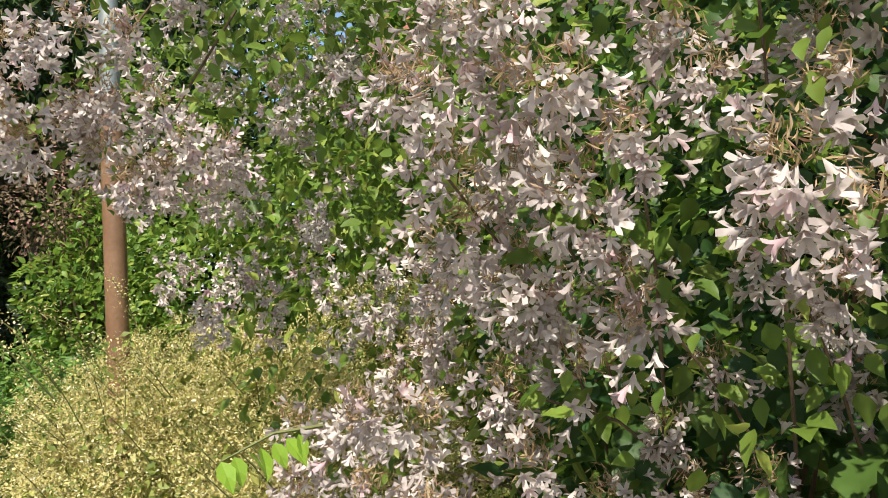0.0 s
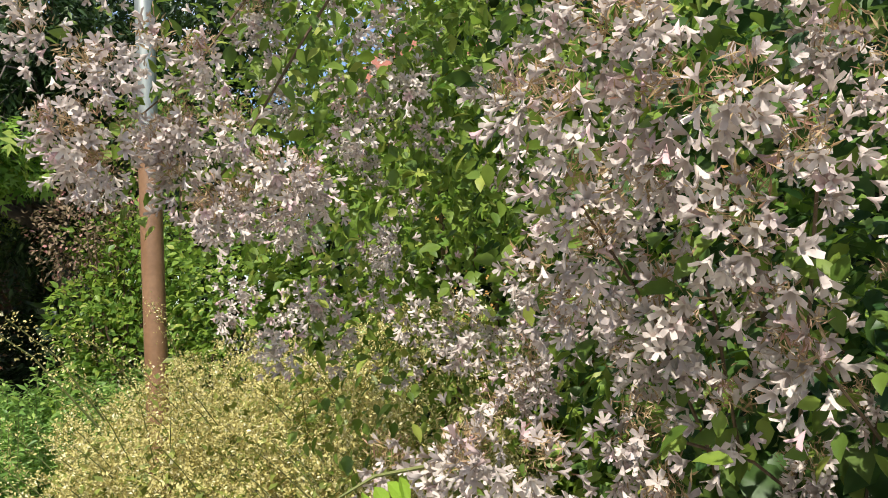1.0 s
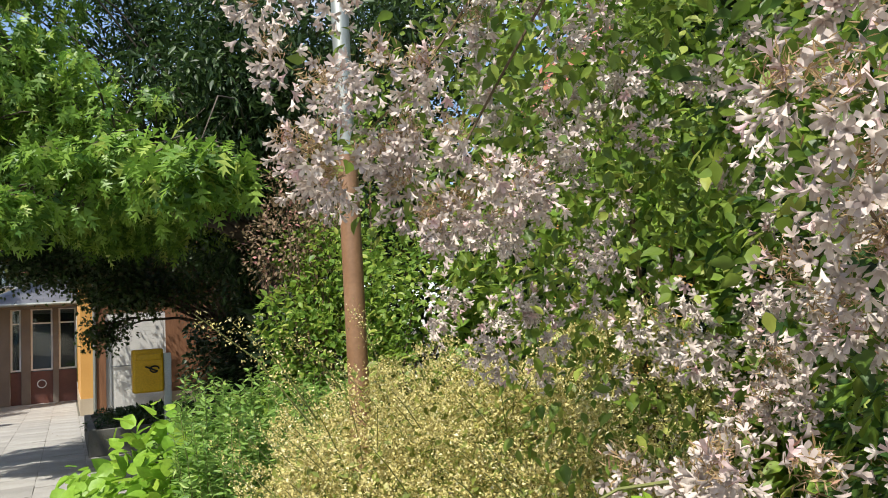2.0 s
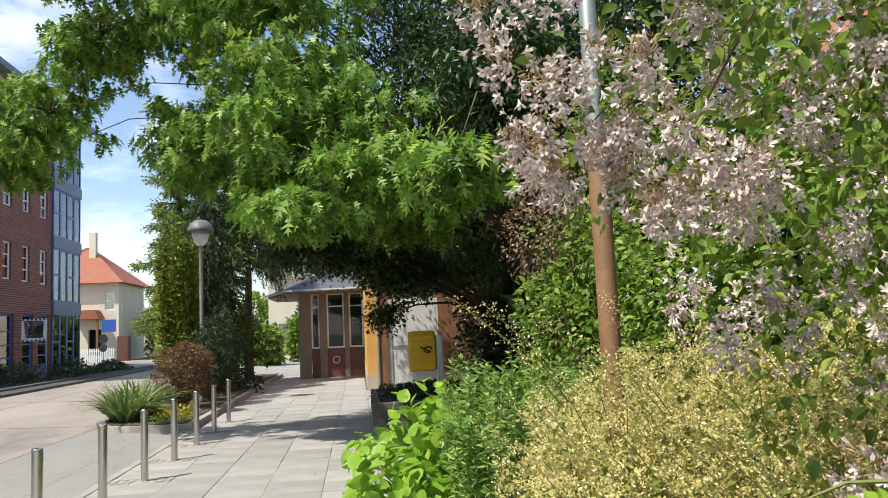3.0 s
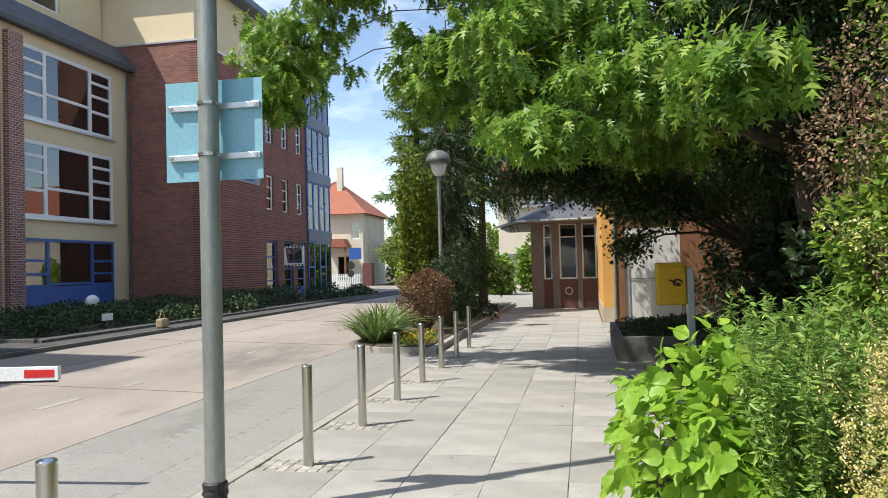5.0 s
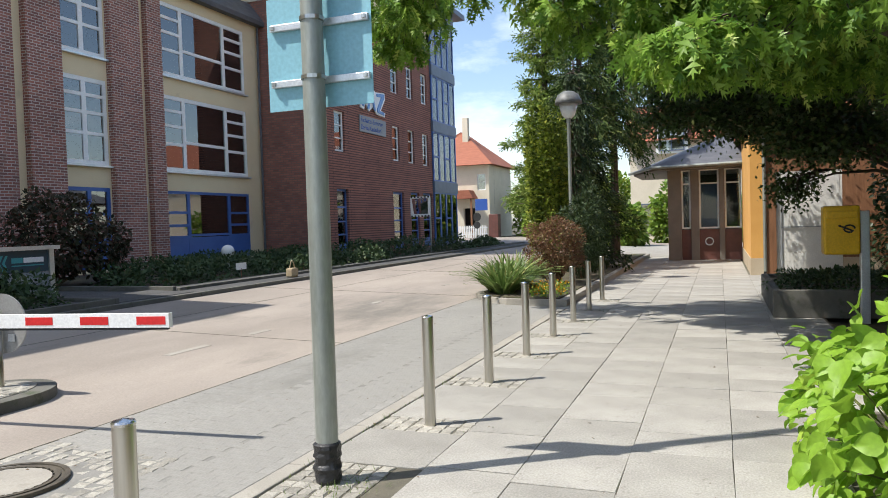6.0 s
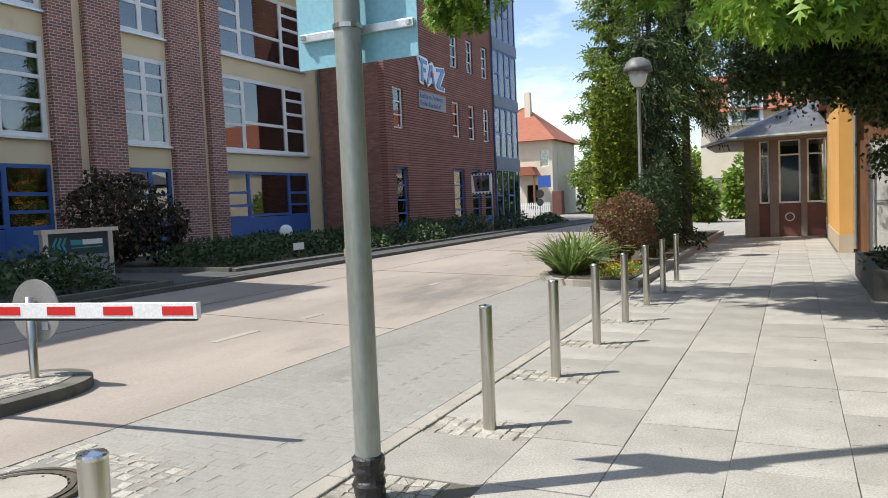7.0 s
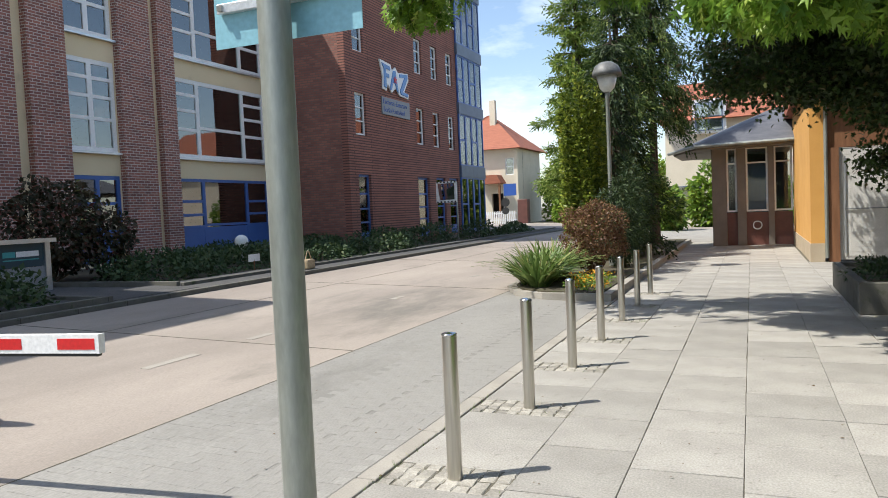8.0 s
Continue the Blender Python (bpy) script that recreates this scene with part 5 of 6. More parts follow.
for _ in range(32):
    k = rng.random()
    spots.append((0.10 + 0.30 * k + rng.normal() * 0.025, 1.47 - 0.15 * k + rng.normal() * 0.035, 1.99 - 0.15 * k + 0.46 * rng.random() ** 1.3))
back = []
for _ in range(105):
    u, w = rng.random(), rng.random()
    back.append((0.50 + 0.50 * w + 0.08 * rng.normal(), 1.05 + 0.85 * u, 1.55 + 1.2 * rng.random()))
stem = tube([(1.25, 0.9, -0.05), (1.2, 0.9, 0.9), (1.1, 0.95, 1.7)], [0.022, 0.018, 0.008], 7)
part("stem", stem, M_TWIG, beauty)
for i in range(26):
    e = Vector(spots[(i * 5) % 150])
    b = Vector((1.2 + random.uniform(-0.2, 0.2), 0.8 + random.uniform(-0.35, 0.3), random.uniform(0.0, 0.9)))
    top = b.lerp(e, 0.55) + Vector((0.12, 0, random.uniform(0.15, 0.45)))
    pts = [b * (1 - s) ** 2 + top * 2 * s * (1 - s) + e * s * s for s in (0, 0.2, 0.4, 0.6, 0.8, 1.0)]
    part("stem", tube(pts, [0.005, 0.0042, 0.0034, 0.0026, 0.002, 0.0015], 5), M_TWIG, beauty)
part("stem", tube([(0.34, 1.50, 1.93), (0.38, 1.45, 2.0), (0.48, 1.37, 2.2), (0.64, 1.24, 2.5)], [0.0016, 0.002, 0.0026, 0.0032], 5), M_TWIG, beauty)
part("stem", tube([(0.24, 1.46, 2.06), (0.30, 1.42, 2.12), (0.40, 1.34, 2.28), (0.52, 1.22, 2.55)], [0.0014, 0.0018, 0.0024, 0.003], 5), M_TWIG, beauty)
for i, s in enumerate(spots):
    petals, calyx = KINDS[i % len(KINDS)]
    ob = new("flower_cluster", petals)
    ob.parent = beauty
    ob.matrix_parent_inverse = Matrix.Translation(-beauty.location)
    ob.matrix_basis = pose(*s, rng.normal() * 18, rng.normal() * 25, 90 + rng.normal() * 50) @ Matrix.Scale(0.85 + 0.4 * rng.random(), 4)
    c = new("calyx", calyx)
    c.parent = ob
bm_p = bmesh.new()
for i, s in enumerate(back):
    tmp = KINDS[i % len(KINDS)][0].copy()
    tmp.transform(pose(*s, rng.normal() * 18, rng.normal() * 25, 90 + rng.normal() * 60))
    bm_p.from_mesh(tmp)
    bpy.data.meshes.remove(tmp)
rest = part("flower_mass", bm_p, P_KOLK, beauty)
rest["kind"] = "stuff"
leafy("foliage", beauty, LEAF, [(8200, (1.21, 0.62, 1.62), (0.62, 0.85, 1.25))], 0.046, L_KOLK, "pointed green leaves", droop=0.7)
leafy("young_foliage", beauty, LEAF, [(2900, (1.05, 1.85, 2.30), (0.60, 0.62, 0.62)), (420, (0.90, 1.30, 2.25), (0.26, 0.42, 0.38)), (560, (0.62, 1.40, 2.38), (0.32, 0.22, 0.34)), (170, (0.36, 1.49, 2.10), (0.24, 0.10, 0.24)), (640, (0.62, 0.70, 1.85), (0.16, 0.5, 0.5)), (900, (0.95, 1.6, 1.75), (0.45, 0.5, 0.5))], 0.032, L_KOLK_YOUNG, "light yellow-green young leaves", droop=0.6)
ps, os = blob(1100, (0.98, 0.5, 1.30), (0.38, 0.62, 0.36))
ob = new("lower_foliage", leaves_at("lower_foliage", BROAD, ps, os, 0.066, L_KOLK, droop=0.9))
hang(ob, beauty)
ob["kind"] = "stuff"

# ---- cream flowering shrub round the brown pole ----
dry = thing("cream_flower_shrub", (1.2, 3.0, 0), "dense shrub with tiny cream and tan florets", "shrub")
MOUNDS = [((1.15, 3.05, 0.58), (0.80, 1.10, 1.10)), ((1.05, 2.05, 0.62), (0.50, 0.55, 0.86)), ((1.55, 2.7, 1.0), (0.60, 0.75, 0.86)), ((0.74, 3.2, 0.60), (0.44, 0.7, 0.94)), ((1.3, 4.2, 0.7), (0.7, 0.6, 0.9))]
ps, os = zip(*[blob(int(4800 * r[0] * r[1]) + 1400, c, r, 0.3) for c, r in MOUNDS])
ps, os = np.repeat(np.concatenate(ps), 20, axis=0), np.repeat(np.concatenate(os), 20, axis=0)
ps = ps + rng.normal(size=ps.shape) * 0.0125
ob = new("floret_mass", leaves_at("floret_mass", SMALL, ps, os, 0.0125, P_CREAM, wild=1.6, droop=-0.4))
hang(ob, dry)
ob["kind"], ob["label"] = "stuff", "tiny cream florets in tufts"
leafy("foliage", dry, SMALL, [(int(5200 * r[0] * r[1]) + 1200, c, (r[0] * 0.96, r[1] * 0.96, r[2] * 0.96)) for c, r in MOUNDS], 0.040, L_CREAM, "small olive leaves", wild=1.2)
bm = bmesh.new()
tips, ways = [], []
for i in range(120):
    c, r = MOUNDS[i % len(MOUNDS)]
    a = random.uniform(0, 2 * math.pi)
    k = random.uniform(0.3, 0.85)
    p0 = Vector((c[0] + math.cos(a) * r[0] * k, c[1] + math.sin(a) * r[1] * k, c[2] + r[2] * math.sqrt(1 - k * k) * 0.8))
    way = Vector((math.cos(a) * 0.5 - 0.25, math.sin(a) * 0.4, 0.9)).normalized()
    ln = random.uniform(0.10, 0.32)
    pts = [p0 + way * ln * s + Vector((0, 0, -0.12 * ln * s * s)) for s in (0, 0.5, 1)]
    tube(pts, [0.0025, 0.002, 0.001], 3, bm)
    for _ in range(42):
        s = random.uniform(0.35, 1.05)
        tips.append(p0 + way * ln * s + Vector([random.gauss(0, 0.010) for _ in range(3)]))
        ways.append(way)
for p0, p1 in (((0.62, 3.1, 1.40), (0.20, 3.06, 1.84)), ((0.66, 3.2, 1.42), (0.34, 3.1, 1.80)), ((0.9, 3.5, 1.45), (0.6, 3.4, 1.75)), ((1.15, 3.7, 1.5), (0.98, 3.62, 1.85))):
    p0, p1 = Vector(p0), Vector(p1)
    tube([p0, p0.lerp(p1, 0.5) + Vector((0, 0, 0.05)), p1], [0.004, 0.003, 0.0015], 4, bm)
    for _ in range(150):
        s = random.uniform(0.25, 1.02)
        tips.append(p0.lerp(p1, s) + Vector((0, 0, 0.05 * math.sin(math.pi * s))) + Vector([random.gauss(0, 0.024) for _ in range(3)]))
        ways.append(Vector((0, 0, 1)))
ob = part("stalk_mass", bm, M_STEM, dry)
ob["kind"] = "stuff"
ob = new("tan_floret_mass", leaves_at("tan_floret_mass", SMALL, np.array([tuple(t) for t in tips]), np.array([tuple(w) for w in ways]), 0.0125, P_CREAM, wild=1.5))
hang(ob, dry)
ob["kind"] = "stuff"

# ---- bright broad-leaved bush at the pavement ----
hyd = thing("hydrangea", (0.3, 5.9, 0), "bright green broad-leaved bush overhanging the pavement", "shrub")
HM = [((0.20, 5.5, 0.52), (0.56, 0.82, 0.78)), ((0.10, 6.65, 0.42), (0.38, 0.75, 0.64)), ((0.34, 5.05, 0.50), (0.36, 0.42, 0.68))]
ps, os = zip(*[blob(n, c, r, 0.3) for n, (c, r) in zip((720, 360, 380), HM)])
ps, os = np.concatenate(ps), np.concatenate(os)
keep = ps[:, 2] > 0.03
ps, os = ps[keep], os[keep]
near = np.argsort(ps[:, 0] + 0.25 * ps[:, 1])[:290]
leaf_shapes = []
for k in range(5):
    me = leaves_at("leaf", BROAD, np.zeros((1, 3)), np.array([[0, 1.0, 0.0]]), 0.112, L_HYD, wild=0.05, droop=0.25, vary=0.0)
    leaf_shapes.append(me)
rest_mask = np.ones(len(ps), bool)
rest_mask[near] = False
for i in near:
    o = new("leaf", leaf_shapes[i % 5])
    o.parent = hyd
    o.matrix_parent_inverse = Matrix.Translation(-hyd.location)
    yaw = math.degrees(math.atan2(-os[i, 0], os[i, 1])) + rng.normal() * 35
    o.matrix_basis = pose(*ps[i], -28 + 30 * os[i, 2] + rng.normal() * 18, rng.normal() * 22, yaw) @ Matrix.Scale(0.75 + 0.5 * rng.random(), 4)
ob = new("foliage", leaves_at("foliage", BROAD, ps[rest_mask], os[rest_mask], 0.11, L_HYD, droop=0.5, wild=0.5))
hang(ob, hyd)
ob["kind"] = "stuff"
bm = bmesh.new()
for _ in range(26):
    e = ps[rng.integers(len(ps))]
    tube([(0.35 + random.uniform(-0.2, 0.2), 5.9 + random.uniform(-0.7, 0.7), -0.03), Vector(e) * 0.6 + Vector((0.15, 2.36, 0.1)), e], [0.007, 0.005, 0.003], 5, bm)
part("stem_mass", bm, M_STEM, hyd)["kind"] = "stuff"

# ---- feathery perennials ----
fe = thing("feathery_perennials", (0.85, 5.6, 0), "upright blue-green perennials with narrow leaves", "perennials")
bm = bmesh.new()
ps, os = [], []
for i in range(210):
    x, y = random.uniform(0.45, 1.6), random.uniform(4.4, 7.0)
    h = random.uniform(1.0, 1.45) + 0.12 * (x - 0.4)
    lean = Vector((random.uniform(-0.16, 0.06), random.uniform(-0.12, 0.12), 0))
    tube([(x, y, -0.02), Vector((x, y, h * 0.6)) + lean * 0.5, Vector((x, y, h)) + lean], [0.004, 0.003, 0.0015], 4, bm)
    for k in range(130):
        s = random.uniform(0.22, 1.0)
        a = k * 2.4
        ps.append(Vector((x, y, h * s)) + lean * s)
        os.append((math.cos(a), math.sin(a), 0.35))
part("stalk_mass", bm, M_STEM, fe)["kind"] = "stuff"
ob = new("foliage", leaves_at("foliage", LANCE, np.array([tuple(p) for p in ps]), np.array(os), 0.058, L_FEATHER, wild=0.5, droop=0.15))
hang(ob, fe)
ob["kind"] = "stuff"

# ---- shrubs behind ----
shrub("viburnum", (1.9, 6.2, 0), [(5600, (1.75, 6.2, 1.45), (0.72, 0.8, 1.05)), (3200, (2.2, 5.2, 1.6), (0.7, 0.7, 1.2)), (1500, (1.9, 6.6, 2.3), (0.6, 0.6, 0.55)), (2200, (2.7, 7.3, 3.4), (0.95, 0.8, 1.1))], LEAF, 0.062, L_BACK, "leafy green shrub behind the brown pole", stems=10)
shrub("pink_spirea", (1.7, 6.5, 0), [(1500, (1.45, 6.5, 2.5), (0.45, 0.45, 0.45)), (1100, (1.75, 6.6, 3.05), (0.55, 0.5, 0.5))], SMALL, 0.038, P_PINK, "shrub with dusky pink and brown faded heads", stems=12)
shrub("green_hedge_shrub", (2.2, 3.2, 0), [(4200, (2.3, 3.0, 1.5), (0.75, 1.1, 1.45)), (2600, (2.5, 4.4, 1.8), (0.8, 0.8, 1.3)), (3200, (2.2, 1.7, 1.6), (0.6, 0.9, 1.6)), (3000, (2.6, 2.6, 3.0), (0.8, 1.2, 1.1)), (2400, (2.9, 4.2, 3.3), (0.8, 1.1, 1.2))], LEAF, 0.085, L_BACK, "dense green shrub behind the cream flowers", stems=10)
# Leaf colour carries the shade; some hedges are added only to fill shaded gaps.
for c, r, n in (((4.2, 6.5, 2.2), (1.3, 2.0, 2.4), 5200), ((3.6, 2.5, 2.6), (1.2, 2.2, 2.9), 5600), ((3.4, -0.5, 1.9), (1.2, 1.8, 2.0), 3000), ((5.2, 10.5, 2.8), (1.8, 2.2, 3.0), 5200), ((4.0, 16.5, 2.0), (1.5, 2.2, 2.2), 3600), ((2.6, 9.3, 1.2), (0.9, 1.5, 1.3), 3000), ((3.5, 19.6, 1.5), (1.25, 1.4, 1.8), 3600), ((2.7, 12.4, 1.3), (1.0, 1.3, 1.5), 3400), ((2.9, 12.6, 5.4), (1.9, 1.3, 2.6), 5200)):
    shrub("shade_hedge", (c[0], c[1], 0), [(n, c, r)], LEAF, 0.13, L_DARK_SHADED, "dense hedge with leaves coloured dark for the shade under the trees", "hedge", stems=8)


# ---- trees ----
def tree(name, foot, trunk_top, blobs, template, size, material, label, per=7, reach=0.10, girth=0.24, **kw):
    th = thing(name, foot, label, "tree")
    f, t = Vector(foot), Vector(trunk_top)
    part("trunk", tube([f + Vector((0, 0, -0.15)), f.lerp(t, 0.15) + Vector((0.03, 0, 0)), f.lerp(t, 0.6) + Vector((-0.05, 0.04, 0)), t], [girth * 1.35, girth, girth * 0.8, girth * 0.55], 12), M_BARK, th, smooth=True)
    ps, os = [], []
    for n, c, r in blobs:
        c = Vector(c)
        far = (c - t).length
        mid = t.lerp(c, 0.5) + Vector((random.uniform(-0.2, 0.2), random.uniform(-0.2, 0.2), 0.35 if far < 4.5 else 2.6))
        a, slim = t - (t - f).normalized() * 0.5, (1.0 if far < 4.5 else 0.22)
        pts = [a * (1 - u) ** 2 + mid * 2 * u * (1 - u) + c * u * u for u in (0, 0.25, 0.5, 0.75, 1.0)]
        part("limb", tube(pts, [girth * q * slim for q in (0.42, 0.34, 0.25, 0.16, 0.08)], 7), M_BARK, th, smooth=True)
        bm = bmesh.new()
        p, o = blob(n, tuple(c), r, 0.75)
        for k in range(0, n, max(1, n // 26)):
            e = Vector(p[k])
            b = c + (mid - c) * (random.uniform(0.0, 0.5) if far < 4.5 else 0.05)
            tube([b, b.lerp(e, 0.5) + Vector((0, 0, 0.12)), e], [girth * 0.07, girth * 0.045, 0.004], 4, bm)
        tw = part("twig_mass", bm, M_BARK, th)
        tw["kind"] = "stuff"
        ps.append(np.repeat(p, per, axis=0) + rng.normal(size=(n * per, 3)) * reach)
        os.append(unit(np.repeat(o, per, axis=0) * 0.5 + rng.normal(size=(n * per, 3)) * 0.7))
    ob = new("crown", leaves_at("crown", template, np.concatenate(ps), np.concatenate(os), size, material, **kw))
    hang(ob, th)
    ob["kind"] = "stuff"
    return th


# The topmost blobs lie out of view, added to dapple the pavement with shade.
OAK = [(170, (-4.3, 12.6, 8.4), (1.8, 1.4, 0.8)), (170, (-2.6, 13.6, 8.2), (1.8, 1.4, 0.8)), (130, (-1.2, 15.4, 6.6), (1.5, 1.3, 0.7)), (130, (-5.3, 13.0, 5.5), (1.15, 1.1, 0.95)), (110, (-3.4, 12.6, 6.9), (2.0, 1.3, 0.9)), (75, (-4.4, 12.8, 6.6), (1.0, 1.0, 0.8)),
       (250, (-0.9, 10.4, 4.8), (1.4, 1.5, 1.4)), (36, (0.3, 9.6, 4.2), (0.9, 1.3, 1.0)), (80, (0.1, 9.2, 3.6), (1.2, 1.1, 0.5)),
       (230, (-1.4, 10.8, 6.8), (2.0, 1.8, 1.2)), (48, (0.75, 6.9, 3.2), (0.55, 0.5, 0.3)), (150, (-1.6, 13.4, 5.6), (1.5, 1.3, 1.0)),
       (70, (0.9, 11.6, 3.5), (1.2, 1.2, 0.5)), (55, (-0.85, 8.8, 3.15), (0.6, 0.6, 0.26)), (110, (-0.9, 11.4, 3.85), (1.2, 1.0, 0.5)), (80, (0.4, 11.2, 3.6), (1.0, 0.9, 0.5)), (110, (-0.2, 12.9, 4.5), (1.4, 1.0, 0.7)),
       (110, (-4.2, 11.0, 7.4), (1.2, 0.8, 0.55)), (100, (-2.4, 10.9, 7.8), (1.2, 0.9, 0.6)), (50, (-5.9, 13.7, 4.9), (0.6, 0.5, 0.4)), (60, (-1.2, 10.6, 3.6), (0.7, 0.8, 0.28)), (70, (-2.6, 11.6, 4.6), (0.7, 0.8, 0.8))]
tree("red_oak", (3.3, 12.0, 0), (2.3, 11.2, 3.6), OAK, OAKLEAF, 0.215, L_OAK, "large oak with deeply lobed bright green leaves", per=13, reach=0.06, droop=1.5, wild=0.7)
# Added tree for the oak's shaded right side; shade sits in the leaf colour.
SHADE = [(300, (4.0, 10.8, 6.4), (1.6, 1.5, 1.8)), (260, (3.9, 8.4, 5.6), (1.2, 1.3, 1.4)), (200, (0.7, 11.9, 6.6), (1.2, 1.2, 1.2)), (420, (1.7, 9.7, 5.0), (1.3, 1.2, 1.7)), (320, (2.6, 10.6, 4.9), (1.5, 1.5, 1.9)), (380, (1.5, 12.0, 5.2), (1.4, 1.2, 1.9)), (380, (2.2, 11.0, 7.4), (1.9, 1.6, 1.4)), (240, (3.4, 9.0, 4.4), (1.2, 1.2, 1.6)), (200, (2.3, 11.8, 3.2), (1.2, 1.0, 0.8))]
tree("oak_shade_tree", (3.6, 12.8, 0), (2.9, 11.8, 3.4), SHADE, LANCE, 0.13, L_SHADE, "added dense tree with leaves coloured dark for the shaded side of the oak", per=14, reach=0.13, girth=0.14, droop=0.5)
MAPLE = [(170, (-1.3, 15.8, 3.95), (1.0, 0.8, 0.32)), (150, (-0.8, 17.0, 3.75), (0.9, 0.8, 0.3)), (330, (-0.1, 15.0, 3.5), (0.9, 0.8, 0.45)), (420, (0.3, 14.5, 4.0), (1.1, 0.9, 0.5)), (280, (-0.7, 14.6, 4.3), (0.9, 0.8, 0.4)), (340, (0.7, 12.4, 3.7), (1.1, 0.8, 0.8)), (260, (-0.2, 21.2, 4.5), (0.9, 0.8, 0.5)), (260, (0.9, 20.4, 4.0), (0.9, 0.9, 0.6)), (150, (-0.4, 13.9, 3.05), (0.9, 0.7, 0.26)), (110, (-1.35, 14.1, 3.25), (0.6, 0.6, 0.2)), (120, (0.5, 13.0, 2.6), (0.7, 0.6, 0.28)), (40, (0.32, 13.4, 2.0), (0.35, 0.3, 0.14)), (320, (0.2, 15.8, 4.4), (1.4, 1.2, 0.7)), (330, (0.4, 20.3, 5.4), (1.5, 1.5, 0.8)), (260, (1.1, 13.9, 2.75), (1.25, 1.0, 0.42)), (240, (2.4, 14.2, 3.2), (1.2, 1.2, 0.7)), (200, (0.4, 13.6, 3.3), (0.9, 0.9, 0.35)), (320, (2.8, 13.0, 2.3), (0.8, 1.0, 0.8)), (300, (1.8, 15.5, 3.7), (1.5, 1.4, 0.7)), (420, (2.6, 16.4, 4.8), (2.0, 1.6, 1.1)), (300, (1.6, 18.5, 4.6), (1.3, 1.6, 0.7))]
tree("dark_maple", (3.0, 15.0, 0), (2.5, 14.6, 2.3), MAPLE, STARLEAF, 0.085, L_MAPLE, "spreading dark purple-green maple over the letter box", per=17, reach=0.12, girth=0.10, droop=0.3)
# Both trees reuse the leaf colour darkened for shade.
shrub("background_tree", (7.5, 19, 0), [(4200, (7.0, 19, 5.5), (2.6, 3.0, 3.2)), (2600, (5.5, 21, 7.5), (2.2, 2.0, 1.8))], LEAF, 0.28, L_DARK_SHADED, "dark tree behind the orange house", "tree", stems=6)
shrub("garden_tree", (9.0, 4.5, 0), [(5200, (8.5, 5, 4.5), (2.5, 4.5, 4.2))], LEAF, 0.30, L_DARK_SHADED, "dark garden tree behind the hedge", "tree", stems=6)

# ---- pavement pieces ----
pavement = bpy.data.objects["pavement_bed"]
lane = bpy.data.objects["paved_lane"]


def block(w, l, h, bevel):
    """A flat block with a chamfered top, its top at zero."""
    bm = bmesh.new()
    lo = [bm.verts.new((x * w / 2, y * l / 2, -h)) for x, y in ((-1, -1), (1, -1), (1, 1), (-1, 1))]
    mi = [bm.verts.new((x * w / 2, y * l / 2, -bevel)) for x, y in ((-1, -1), (1, -1), (1, 1), (-1, 1))]
    hi = [bm.verts.new((x * (w / 2 - bevel), y * (l / 2 - bevel), 0)) for x, y in ((-1, -1), (1, -1), (1, 1), (-1, 1))]
    bm.faces.new(hi)
    for a, b in ((lo, mi), (mi, hi)):
        for i in range(4):
            j = (i + 1) % 4
            bm.faces.new((a[i], a[j], b[j], b[i]))
    return bm


COLS = [(0.05, -0.60), (-0.60, -1.26), (-1.26, -1.91), (-1.91, -2.525), (0.80, 0.05)]
LENGTHS = (0.52, 0.70, 0.86)
slab_mesh = {}
for ci, (xa, xb) in enumerate(COLS):
    y, k = (8.3 if ci == 4 else -5.6 + 0.21 * ci), 0
    while y < (22.6 if ci == 4 else 33.4):
        ln = random.choice(LENGTHS)
        key = (ci, ln)
        if key not in slab_mesh:
            slab_mesh[key] = mesh_of(block(xa - xb - 0.004, ln - 0.014, 0.05, 0.0035), "slab", M_SLAB)
        s = new("slab", slab_mesh[key])
        s.parent = pavement
        s.location = ((xa + xb) / 2, y + ln / 2, random.uniform(-0.003, 0.003))
        s.rotation_euler = (random.gauss(0, 0.004), random.gauss(0, 0.004), random.gauss(0, 0.005))
        if ci == 3 and 5.45 < y < 5.95:
            s.data = mesh_of(block(xa - xb - 0.004, ln - 0.014, 0.05, 0.0035), "slab", M_TAR)
        y += ln
PATCH = 0.2
edges = [-5.6, -3.6, -1.5, 0.5, 2.0] + list(BOLLARDS) + [18.3, 20.5, 22.7, 24.9, 27.1, 29.3, 31.5, 33.4]
mid_mesh = {}
for a, b in zip(edges, edges[1:]):
    lo, hi = (a + PATCH if a in BOLLARDS else a), (b - PATCH if b in BOLLARDS else b)
    if a == 3.82:
        spans = [(lo, 5.2), (6.05, hi)]
    else:
        spans = [(lo, hi)]
    for u, v in spans:
        n = max(1, round((v - u) / 0.62))
        for i in range(n):
            ln = round((v - u) / n, 2)
            if ln not in mid_mesh:
                mid_mesh[ln] = mesh_of(block(0.79, ln - 0.006, 0.05, 0.004), "slab", M_SLAB)
            s = new("slab", mid_mesh[ln])
            s.parent, s.location = pavement, (-2.92, u + (i + 0.5) * (v - u) / n, random.uniform(-0.003, 0.003))


def sett(k):
    bm = block(0.092, 0.092, 0.05, 0.007)
    for v in bm.verts:
        v.co += Vector((random.uniform(-1, 1) * 0.004, random.uniform(-1, 1) * 0.004, random.uniform(-1, 1) * 0.0015))
    return mesh_of(bm, "cobble", M_COBBLE)


SETTS = [sett(k) for k in range(6)]


